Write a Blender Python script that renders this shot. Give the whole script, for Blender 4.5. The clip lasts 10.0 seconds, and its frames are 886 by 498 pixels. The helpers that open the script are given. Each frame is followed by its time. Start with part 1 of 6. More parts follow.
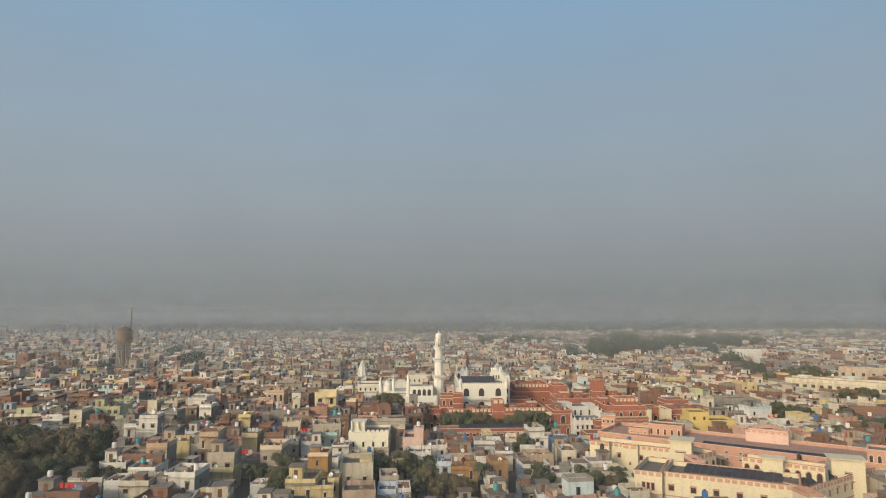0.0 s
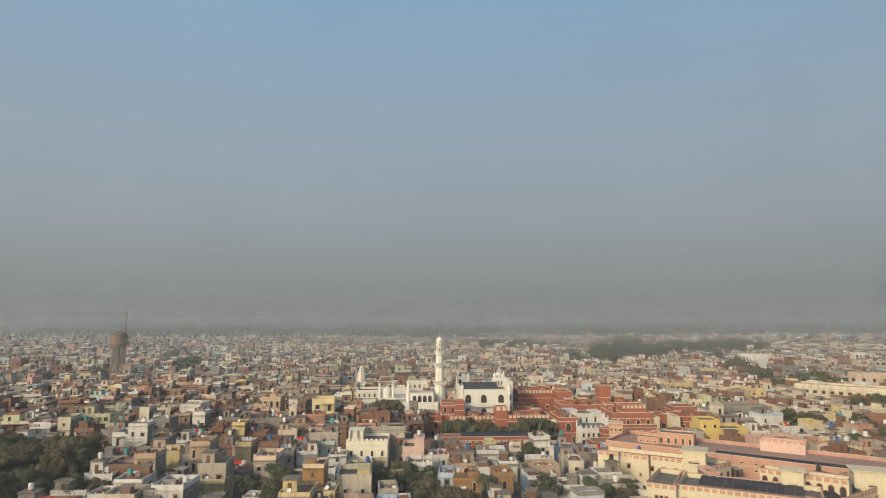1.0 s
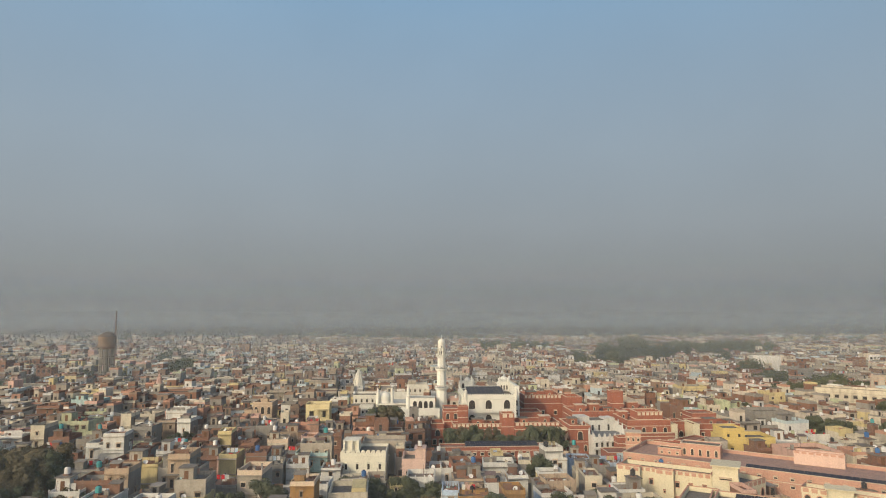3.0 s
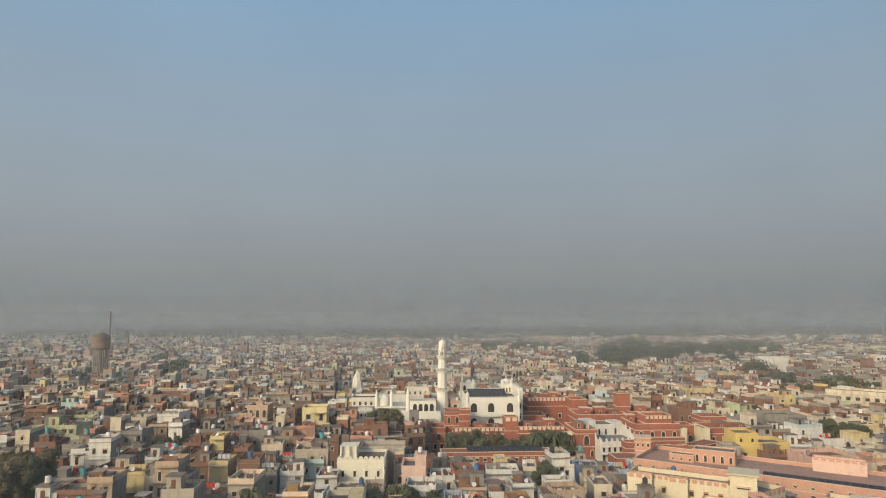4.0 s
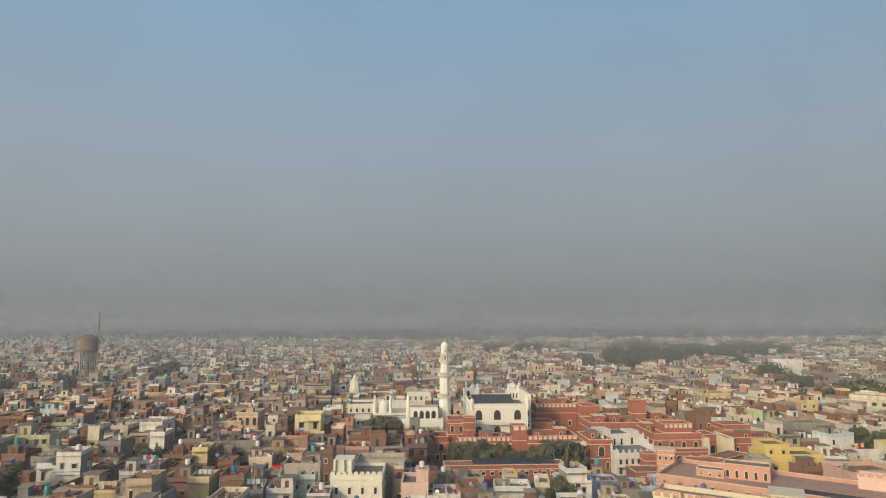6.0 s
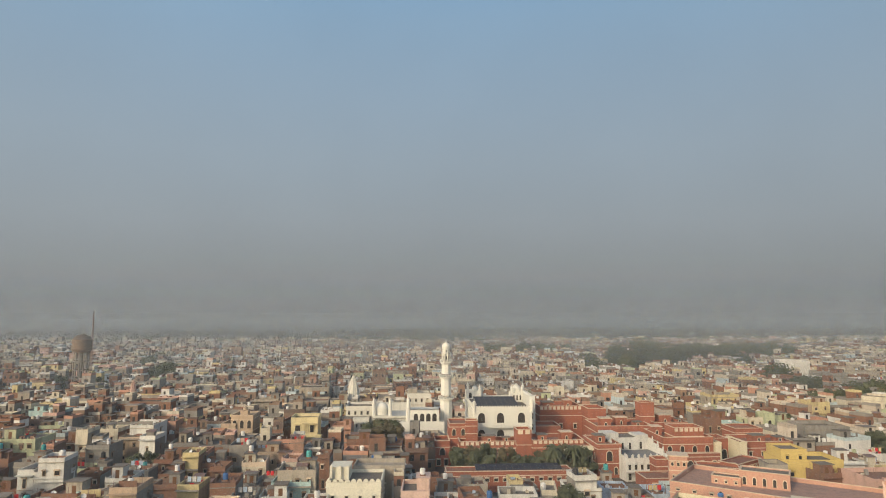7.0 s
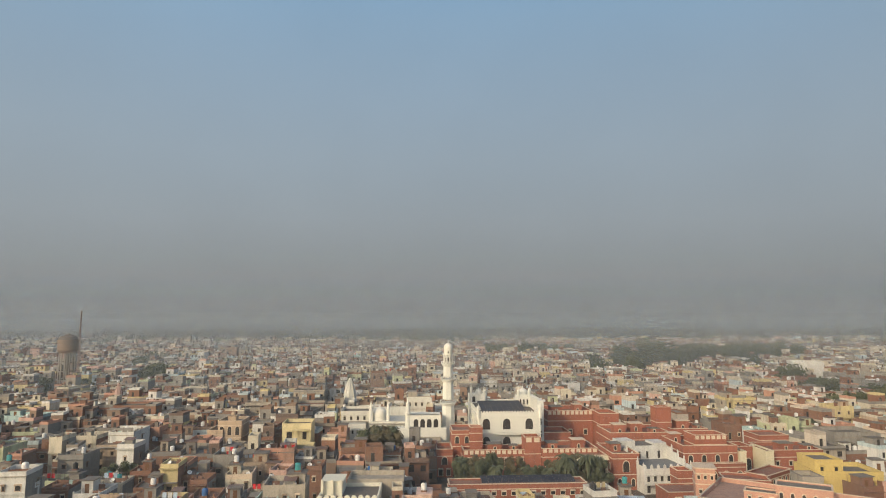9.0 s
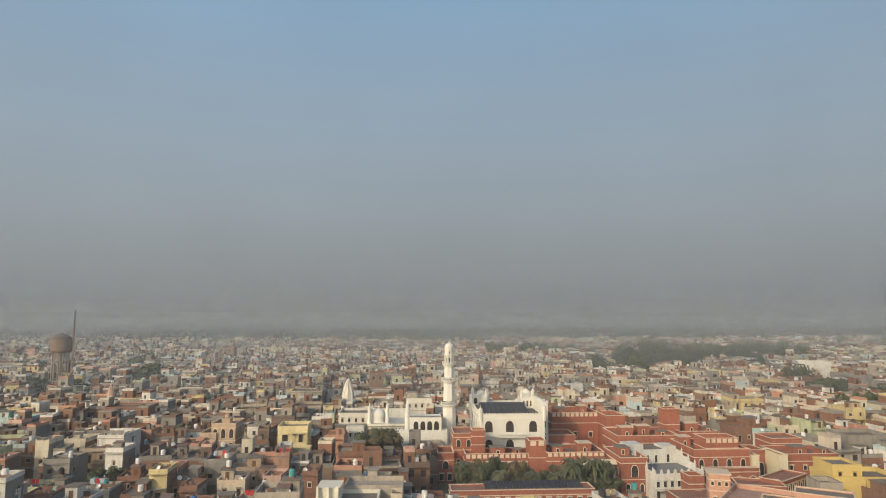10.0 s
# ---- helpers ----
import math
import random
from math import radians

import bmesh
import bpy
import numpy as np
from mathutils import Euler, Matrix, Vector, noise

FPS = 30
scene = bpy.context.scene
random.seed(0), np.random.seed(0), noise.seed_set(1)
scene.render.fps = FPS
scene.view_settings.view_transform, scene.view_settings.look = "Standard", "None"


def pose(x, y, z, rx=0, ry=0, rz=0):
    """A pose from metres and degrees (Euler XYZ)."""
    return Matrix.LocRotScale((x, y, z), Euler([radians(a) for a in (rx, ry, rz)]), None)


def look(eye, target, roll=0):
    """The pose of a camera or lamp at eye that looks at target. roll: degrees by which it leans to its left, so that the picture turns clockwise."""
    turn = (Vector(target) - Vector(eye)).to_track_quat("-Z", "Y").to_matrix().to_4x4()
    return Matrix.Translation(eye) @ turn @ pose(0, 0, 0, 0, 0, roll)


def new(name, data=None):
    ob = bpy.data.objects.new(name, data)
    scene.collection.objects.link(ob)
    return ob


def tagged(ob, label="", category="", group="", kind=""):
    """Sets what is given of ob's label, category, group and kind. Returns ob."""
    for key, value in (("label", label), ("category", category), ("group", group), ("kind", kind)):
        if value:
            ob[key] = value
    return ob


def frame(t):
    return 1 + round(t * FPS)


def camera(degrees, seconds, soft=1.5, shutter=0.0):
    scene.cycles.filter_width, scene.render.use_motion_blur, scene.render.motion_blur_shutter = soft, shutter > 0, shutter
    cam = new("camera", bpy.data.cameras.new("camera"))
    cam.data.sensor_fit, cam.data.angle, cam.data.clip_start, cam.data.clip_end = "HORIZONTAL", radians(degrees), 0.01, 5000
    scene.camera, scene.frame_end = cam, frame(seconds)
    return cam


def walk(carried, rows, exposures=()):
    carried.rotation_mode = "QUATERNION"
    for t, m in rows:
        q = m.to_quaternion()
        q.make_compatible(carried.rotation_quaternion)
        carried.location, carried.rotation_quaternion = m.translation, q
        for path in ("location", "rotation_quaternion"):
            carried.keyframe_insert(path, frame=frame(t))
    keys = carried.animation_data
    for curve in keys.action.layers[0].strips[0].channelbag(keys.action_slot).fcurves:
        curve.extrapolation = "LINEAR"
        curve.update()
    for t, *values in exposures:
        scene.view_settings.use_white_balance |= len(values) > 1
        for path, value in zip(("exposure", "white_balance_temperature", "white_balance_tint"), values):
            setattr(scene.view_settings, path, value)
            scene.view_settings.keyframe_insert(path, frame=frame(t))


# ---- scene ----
cam = camera(70, 10.0, soft=1.05)
PATH = [
    (0, look((-0.000, -0.000, 40.000), (5.833, 99.352, 49.756), -0.002)),
    (0.5, look((-0.004, 3.128, 39.976), (5.811, 102.432, 50.226), -0.002)),
    (1, look((-0.001, 6.391, 39.950), (5.821, 105.679, 50.349), -0.002)),
    (1.5, look((0.005, 9.783, 39.925), (5.839, 109.067, 50.350), -0.003)),
    (2, look((0.012, 13.228, 39.897), (5.850, 112.508, 50.358), -0.003)),
    (2.5, look((0.022, 16.656, 39.866), (5.857, 115.933, 50.361), -0.003)),
    (4, look((0.074, 26.752, 39.750), (5.937, 126.019, 50.316), -0.004)),
    (4.5, look((0.085, 30.119, 39.715), (5.952, 129.377, 50.370), -0.005)),
    (5, look((0.088, 33.512, 39.684), (5.950, 132.763, 50.404), -0.005)),
    (5.5, look((0.084, 36.919, 39.649), (5.937, 136.164, 50.427), -0.005)),
    (7, look((0.074, 46.789, 39.501), (5.937, 146.037, 50.251), -0.006)),
    (7.5, look((0.080, 50.029, 39.437), (5.966, 149.276, 50.181), -0.006)),
    (8, look((0.089, 53.214, 39.359), (6.002, 152.461, 50.093), -0.007)),
    (8.5, look((0.098, 56.282, 39.271), (6.031, 155.526, 50.022), -0.007)),
    (9, look((0.109, 59.271, 39.175), (6.060, 158.513, 49.925), -0.007)),
    (9.5, look((0.120, 62.166, 39.072), (6.091, 161.410, 49.799), -0.008)),
    (10, look((0.134, 65.000, 38.968), (6.131, 164.244, 49.672), -0.008)),
]
walk(cam, PATH, [(0.0, 0.24), (10.0, 0.24)])

# ---- light ----
SUN_AZ, SUN_EL = 222.0, 25.0        # degrees clockwise from the flight direction, degrees above the horizon
world = bpy.data.worlds.new("sky")
scene.world = world
world.use_nodes = True
wn = world.node_tree
sky = wn.nodes.new("ShaderNodeTexSky")
sky.sky_type = "NISHITA"
sky.sun_disc = False
sky.sun_elevation = radians(SUN_EL)
sky.sun_rotation = radians(SUN_AZ)
sky.air_density, sky.dust_density, sky.ozone_density = 1.2, 3.0, 1.0
wn.nodes["Background"].inputs["Strength"].default_value = 0.15
wn.links.new(sky.outputs[0], wn.nodes["Background"].inputs["Color"])
sun = new("sun", bpy.data.lights.new("sun", "SUN"))
sun.data.energy, sun.data.angle, sun.data.color = 1.8, radians(1.2), (1.0, 0.86, 0.61)
a, e = radians(SUN_AZ), radians(SUN_EL)
sun.matrix_world = look((500 * math.sin(a) * math.cos(e), 500 * math.cos(a) * math.cos(e), 500 * math.sin(e)), (0, 0, 0))


# ---- materials ----
def lin(c):
    return tuple((v / 12.92 if v <= 0.04045 else ((v + 0.055) / 1.055) ** 2.4) for v in c)


def noise_node(nt, scale, detail, stretch=(1, 1, 1)):
    geo = nt.nodes.new("ShaderNodeNewGeometry")
    mp = nt.nodes.new("ShaderNodeMapping")
    mp.inputs["Scale"].default_value = stretch
    nt.links.new(geo.outputs["Position"], mp.inputs["Vector"])
    n = nt.nodes.new("ShaderNodeTexNoise")
    n.inputs["Scale"].default_value, n.inputs["Detail"].default_value = scale, detail
    nt.links.new(mp.outputs[0], n.inputs["Vector"])
    return n.outputs["Fac"]


def ramp(nt, src, lo, hi, a=0.0, b=1.0):
    m = nt.nodes.new("ShaderNodeMapRange")
    m.inputs["From Min"].default_value, m.inputs["From Max"].default_value = lo, hi
    m.inputs["To Min"].default_value, m.inputs["To Max"].default_value = a, b
    nt.links.new(src, m.inputs["Value"])
    return m.outputs[0]


def mixc(nt, fac, a, b, mode="MIX"):
    m = nt.nodes.new("ShaderNodeMix")
    m.data_type, m.blend_type = "RGBA", mode
    for sock, val in ((m.inputs["Factor"], fac), (m.inputs["A"], a), (m.inputs["B"], b)):
        if isinstance(val, bpy.types.NodeSocket):
            nt.links.new(val, sock)
        elif isinstance(val, (int, float)):
            sock.default_value = val
        else:
            sock.default_value = (*val, 1)
    return m.outputs["Result"]


MATS = {}


def mat(name, col, rough=0.9, dirt=0.45, dirt_col=(0.10, 0.085, 0.07), metal=0.0, palette=None, per="object", spread=0.12, spec=0.3):
    """A weathered surface: base colour, streaks running down, blotches, fine grain and a slight relief."""
    m = bpy.data.materials.new(name)
    m.use_nodes = True
    nt = m.node_tree
    b = nt.nodes["Principled BSDF"]
    base = col
    if palette:
        if per == "object":
            src = nt.nodes.new("ShaderNodeObjectInfo").outputs["Random"]
        else:
            src = nt.nodes.new("ShaderNodeNewGeometry").outputs["Random Per Island"]
        cr = nt.nodes.new("ShaderNodeValToRGB")
        cr.color_ramp.interpolation = "CONSTANT"
        els = cr.color_ramp.elements
        while len(els) < len(palette):
            els.new(0.5)
        at = 0.0
        tot = sum(p[1] for p in palette)
        for el, (c, wgt) in zip(els, palette):
            el.position = at / tot
            el.color = (*c, 1)
            at += wgt
        nt.links.new(src, cr.inputs[0])
        base = cr.outputs[0]
    else:
        rnd = nt.nodes.new("ShaderNodeObjectInfo").outputs["Random"]
        base = mixc(nt, ramp(nt, rnd, 0, 1, 0, spread), col, tuple(v * 0.55 for v in col))
    streak = ramp(nt, noise_node(nt, 0.9, 4, (1, 1, 0.22)), 0.48, 0.78, 0, dirt)
    blotch = ramp(nt, noise_node(nt, 0.16, 5), 0.42, 0.75, 0, dirt * 0.8)
    grain = ramp(nt, noise_node(nt, 4.0, 3), 0.3, 0.7, 0.86, 1.10)
    c1 = mixc(nt, streak, base, dirt_col)
    c2 = mixc(nt, blotch, c1, tuple(v * 1.6 for v in dirt_col))
    g = nt.nodes.new("ShaderNodeCombineColor")
    for i in range(3):
        nt.links.new(grain, g.inputs[i])
    c3 = mixc(nt, 1.0, c2, g.outputs[0], "MULTIPLY")
    nt.links.new(c3, b.inputs["Base Color"])
    b.inputs["Roughness"].default_value, b.inputs["Metallic"].default_value = rough, metal
    b.inputs["Specular IOR Level"].default_value = spec
    bump = nt.nodes.new("ShaderNodeBump")
    bump.inputs["Strength"].default_value, bump.inputs["Distance"].default_value = 0.35, 0.04
    nt.links.new(noise_node(nt, 3.0, 4), bump.inputs["Height"])
    nt.links.new(bump.outputs[0], b.inputs["Normal"])
    MATS[name] = m
    return m


WHITE, CREAM, GREY, BRICK = (0.63, 0.61, 0.555), (0.57, 0.505, 0.385), (0.26, 0.24, 0.21), (0.225, 0.115, 0.075)
YELLOW, PINK, GREEN, SALMON = (0.57, 0.465, 0.24), (0.56, 0.36, 0.29), (0.47, 0.49, 0.31), (0.47, 0.255, 0.175)
for nm, cc in dict(white=WHITE, cream=CREAM, grey=GREY, brick=BRICK, yellow=YELLOW, pink=PINK, green=GREEN, salmon=SALMON,
                   ochre=(0.36, 0.20, 0.07), teal=(0.40, 0.53, 0.50), blue=(0.45, 0.55, 0.66), tan=(0.44, 0.33, 0.23),
                   stone=(0.40, 0.35, 0.28), red=(0.42, 0.13, 0.075)).items():
    mat(nm, cc, dirt=0.55 if nm not in ("white", "red", "pink") else 0.36)
mat("mosque_white", (0.67, 0.65, 0.575), dirt=0.12, dirt_col=(0.30, 0.29, 0.26), spread=0.02)
mat("old_white", (0.60, 0.575, 0.50), dirt=0.45, dirt_col=(0.20, 0.18, 0.15), spread=0.05)
mat("red_wash", (0.34, 0.125, 0.08), dirt=0.4, dirt_col=(0.13, 0.06, 0.045), spread=0.4)
mat("pink_wash", (0.50, 0.28, 0.20), dirt=0.18, spread=0.05)
mat("cream_wash", (0.62, 0.55, 0.385), dirt=0.15, spread=0.05)
mat("yellow_wash", (0.60, 0.45, 0.16), dirt=0.2)
mat("pale_yellow", (0.64, 0.54, 0.31), dirt=0.25)
mat("ivory", (0.70, 0.66, 0.53), dirt=0.08, spread=0.02)
mat("pale_pink", (0.62, 0.44, 0.36), dirt=0.25)
mat("trim_cream", (0.62, 0.49, 0.36), dirt=0.2)
mat("roof_slab", (0.20, 0.17, 0.14), dirt=0.5, spread=0.5)
mat("roof_grey", (0.20, 0.20, 0.195), dirt=0.35, spread=0.1)
mat("roof_red", (0.27, 0.125, 0.085), dirt=0.5, dirt_col=(0.15, 0.11, 0.085), spread=0.4)
mat("roof_pink", (0.38, 0.235, 0.18), dirt=0.4, spread=0.1)
mat("roof_brick", (0.24, 0.13, 0.09), dirt=0.45, spread=0.4)
mat("dark_roof", (0.045, 0.047, 0.055), rough=0.7, dirt=0.3)
mat("solar", (0.028, 0.03, 0.042), rough=0.6, dirt=0.3, spec=0.2)
# Also fills arches and doorways, where its dark stands in for interior shade.
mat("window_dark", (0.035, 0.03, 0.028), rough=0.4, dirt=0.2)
mat("window_frame", (0.30, 0.22, 0.15), dirt=0.3)
mat("door_wood", (0.16, 0.075, 0.035), dirt=0.3)
mat("tank_white", (0.72, 0.70, 0.66), rough=0.5, dirt=0.2)
mat("tank_black", (0.03, 0.03, 0.032), rough=0.45, dirt=0.2)
mat("tank_teal", (0.06, 0.30, 0.30), rough=0.5, dirt=0.2)
mat("tank_blue", (0.05, 0.14, 0.33), rough=0.5, dirt=0.2)
mat("concrete", (0.27, 0.235, 0.19), dirt=0.55)
mat("rusty_concrete", (0.24, 0.165, 0.115), dirt=0.6)
mat("dark_concrete", (0.15, 0.12, 0.10), dirt=0.5)
mat("steel", (0.20, 0.13, 0.11), rough=0.6, dirt=0.3)
mat("red_cloth", (0.55, 0.03, 0.035), rough=0.8, dirt=0.1)
mat("bark", (0.12, 0.085, 0.06), dirt=0.3)
mat("leaf", (0.095, 0.102, 0.055), rough=0.7, dirt=0.3, dirt_col=(0.055, 0.066, 0.034), spread=0.3)
mat("leaf_dry", (0.135, 0.11, 0.062), rough=0.75, dirt=0.3, dirt_col=(0.07, 0.06, 0.025), spread=0.35)
mat("earth", (0.10, 0.08, 0.062), dirt=0.5)
PALETTE = [(WHITE, 9), (GREY, 19), (BRICK, 20), (CREAM, 18), (GREY, 4), ((0.26, 0.165, 0.115), 9), (PINK, 4), ((0.42, 0.36, 0.29), 14),
           (YELLOW, 4), (GREEN, 2), (SALMON, 3), ((0.47, 0.55, 0.56), 3), ((0.55, 0.475, 0.38), 9)]
mat("town_walls", CREAM, palette=PALETTE, per="island", dirt=0.4)
mat("old_walls", BRICK, palette=[(WHITE, 6), ((0.21, 0.195, 0.175), 20), (BRICK, 30), (CREAM, 6), ((0.21, 0.14, 0.10), 14), ((0.30, 0.255, 0.20), 12), (PINK, 2), (SALMON, 2), (YELLOW, 2), (GREEN, 2), ((0.40, 0.47, 0.48), 2), ((0.15, 0.10, 0.08), 8)], per="island", dirt=0.5)
mat("mid_walls", CREAM, palette=[(WHITE, 10), (GREY, 16), (BRICK, 22), (CREAM, 12), ((0.24, 0.16, 0.115), 10), ((0.36, 0.31, 0.25), 14), (PINK, 3), (SALMON, 3), (YELLOW, 5), (GREEN, 2), ((0.45, 0.52, 0.53), 3)], per="island", dirt=0.45)
# Far houses only: muted palette, the low contrast of haze put into the colour.
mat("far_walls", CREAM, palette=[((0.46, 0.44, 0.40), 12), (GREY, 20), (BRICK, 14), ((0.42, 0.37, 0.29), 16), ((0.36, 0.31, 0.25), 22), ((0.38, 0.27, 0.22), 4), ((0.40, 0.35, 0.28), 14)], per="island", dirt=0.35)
mat("town_roofs", GREY, palette=[((0.16, 0.135, 0.11), 5), ((0.22, 0.19, 0.16), 4), ((0.16, 0.10, 0.078), 5), ((0.34, 0.30, 0.26), 2)], per="island", dirt=0.45)


def haze_sheet_mat(name, density, col):
    """Flat see-through sheet standing in for air haze: mostly clear, scattering a little of the light that falls on it,
    thinning out with height.
    """
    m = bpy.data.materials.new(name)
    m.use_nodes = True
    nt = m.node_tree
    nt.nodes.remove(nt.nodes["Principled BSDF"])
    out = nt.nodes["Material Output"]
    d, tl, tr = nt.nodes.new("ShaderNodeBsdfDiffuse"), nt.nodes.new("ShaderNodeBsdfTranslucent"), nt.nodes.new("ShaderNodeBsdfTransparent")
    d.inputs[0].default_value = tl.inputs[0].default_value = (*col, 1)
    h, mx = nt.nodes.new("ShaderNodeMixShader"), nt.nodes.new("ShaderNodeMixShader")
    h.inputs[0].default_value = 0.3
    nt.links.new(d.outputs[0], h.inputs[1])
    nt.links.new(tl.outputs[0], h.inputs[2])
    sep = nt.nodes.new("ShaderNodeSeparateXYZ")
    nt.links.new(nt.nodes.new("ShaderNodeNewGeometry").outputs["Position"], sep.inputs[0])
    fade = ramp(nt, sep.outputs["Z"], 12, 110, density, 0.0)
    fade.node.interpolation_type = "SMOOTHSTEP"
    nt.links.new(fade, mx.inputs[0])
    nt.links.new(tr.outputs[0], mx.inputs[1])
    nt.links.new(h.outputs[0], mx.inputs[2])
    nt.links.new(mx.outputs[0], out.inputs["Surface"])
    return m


def sky_backdrop_mat():
    m = bpy.data.materials.new("hazy_sky")
    m.use_nodes = True
    nt = m.node_tree
    nt.nodes.remove(nt.nodes["Principled BSDF"])
    em = nt.nodes.new("ShaderNodeEmission")
    sep = nt.nodes.new("ShaderNodeSeparateXYZ")
    nt.links.new(nt.nodes.new("ShaderNodeNewGeometry").outputs["Position"], sep.inputs[0])
    cr = nt.nodes.new("ShaderNodeValToRGB")
    els = cr.color_ramp.elements
    stops = [(0.0, (113, 120, 125)), (0.03, (120, 127, 131)), (0.07, (132, 138, 141)), (0.13, (142, 147, 149)), (0.28, (149, 158, 164)), (0.48, (149, 164, 176)),
             (0.70, (143, 165, 184)), (0.9, (137, 166, 191)), (1.0, (132, 165, 194))]
    while len(els) < len(stops):
        els.new(0.5)
    for el, (p, c) in zip(els, stops):
        el.position, el.color = p, (*lin([v / 255 for v in c]), 1)
    nt.links.new(ramp(nt, sep.outputs["Z"], 0, 2400), cr.inputs[0])
    soft = ramp(nt, noise_node(nt, 0.0009, 3), 0.3, 0.7, 0.975, 1.025)
    across = nt.nodes.new("ShaderNodeMath")
    across.operation = "MULTIPLY"
    nt.links.new(ramp(nt, sep.outputs["X"], -2500, 3000, 0.875, 0.83), across.inputs[0])
    nt.links.new(soft, across.inputs[1])
    nt.links.new(across.outputs[0], em.inputs["Strength"])
    nt.links.new(cr.outputs[0], em.inputs["Color"])
    nt.links.new(em.outputs[0], nt.nodes["Material Output"].inputs["Surface"])
    return m


# ---- mesh helpers ----
class Geo:
    """Collects faces for one mesh."""

    def __init__(self):
        self.v, self.f, self.m = [], [], []

    def face(self, pts, mi=0):
        n = len(self.v)
        self.v += [tuple(p) for p in pts]
        self.f.append(tuple(range(n, n + len(pts))))
        self.m.append(mi)

    def mesh(self, vs, fs, mi=0):
        n = len(self.v)
        self.v += vs
        self.f += [tuple(n + i for i in f) for f in fs]
        self.m += [mi] * len(fs)
        return self

    def box(self, x0, x1, y0, y1, z0, z1, mi=0, bottom=False):
        vs = [(x0, y0, z0), (x1, y0, z0), (x1, y1, z0), (x0, y1, z0), (x0, y0, z1), (x1, y0, z1), (x1, y1, z1), (x0, y1, z1)]
        fs = [(0, 1, 5, 4), (1, 2, 6, 5), (2, 3, 7, 6), (3, 0, 4, 7), (4, 5, 6, 7)]
        return self.mesh(vs, fs + ([(3, 2, 1, 0)] if bottom else []), mi)

    def ring(self, x0, x1, y0, y1, z0, z1, th, mi=0):
        """A closed band, as of a parapet."""
        o = [(x0, y0), (x1, y0), (x1, y1), (x0, y1)]
        i = [(x0 + th, y0 + th), (x1 - th, y0 + th), (x1 - th, y1 - th), (x0 + th, y1 - th)]
        vs = [(*p, z) for z in (z0, z1) for q in (o, i) for p in q]
        fs = []
        for k in range(4):
            j = (k + 1) % 4
            fs += [(k, j, 8 + j, 8 + k), (4 + j, 4 + k, 12 + k, 12 + j), (8 + k, 8 + j, 12 + j, 12 + k)]
        return self.mesh(vs, fs, mi)

    def lathe(self, prof, n=16, cx=0.0, cy=0.0, mi=0, turn=0.0):
        """prof: (radius, height) from the bottom up."""
        vs = [(cx + r * math.cos(turn + 2 * math.pi * k / n), cy + r * math.sin(turn + 2 * math.pi * k / n), z) for r, z in prof for k in range(n)]
        fs = [(i * n + k, i * n + (k + 1) % n, (i + 1) * n + (k + 1) % n, (i + 1) * n + k) for i in range(len(prof) - 1) for k in range(n)]
        fs.append(tuple((len(prof) - 1) * n + k for k in range(n)))
        return self.mesh(vs, fs, mi)

    def tube(self, p, q, r0, r1=None, n=6, mi=0):
        p, q = Vector(p), Vector(q)
        d = (q - p).normalized()
        u = d.orthogonal().normalized()
        w = d.cross(u)
        r1 = r0 if r1 is None else r1
        vs = [tuple(c + (u * math.cos(2 * math.pi * k / n) + w * math.sin(2 * math.pi * k / n)) * r) for c, r in ((p, r0), (q, r1)) for k in range(n)]
        fs = [(k, (k + 1) % n, n + (k + 1) % n, n + k) for k in range(n)] + [tuple(range(n, 2 * n))]
        return self.mesh(vs, fs, mi)

    def weld(self):
        seen, remap, keepv = {}, [], []
        for q in self.v:
            k = tuple(round(c, 4) for c in q)
            if k not in seen:
                seen[k] = len(keepv)
                keepv.append(q)
            remap.append(seen[k])
        self.v, self.f = keepv, [tuple(remap[i] for i in f) for f in self.f]
        return self

    def data(self, name, mats):
        me = bpy.data.meshes.new(name)
        me.from_pydata(self.v, [], self.f)
        for mm in mats:
            me.materials.append(MATS[mm] if isinstance(mm, str) else mm)
        me.polygons.foreach_set("material_index", self.m)
        me.update()
        return me


def part(name, geo, mats, parent, label="", at=None):
    me = geo if isinstance(geo, bpy.types.Mesh) else geo.data(name, mats if isinstance(mats, (list, tuple)) else [mats])
    ob = new(name, me)
    ob.parent = parent
    if at is not None:
        ob.matrix_basis = at
    return tagged(ob, label)


def thing(name, x, y, z=0.0, turn=0.0, label="", category="", group="", kind=""):
    ob = new(name)
    ob.matrix_basis = pose(x, y, z, 0, 0, turn)
    return tagged(ob, label, category, group, kind)


SHARED = {}


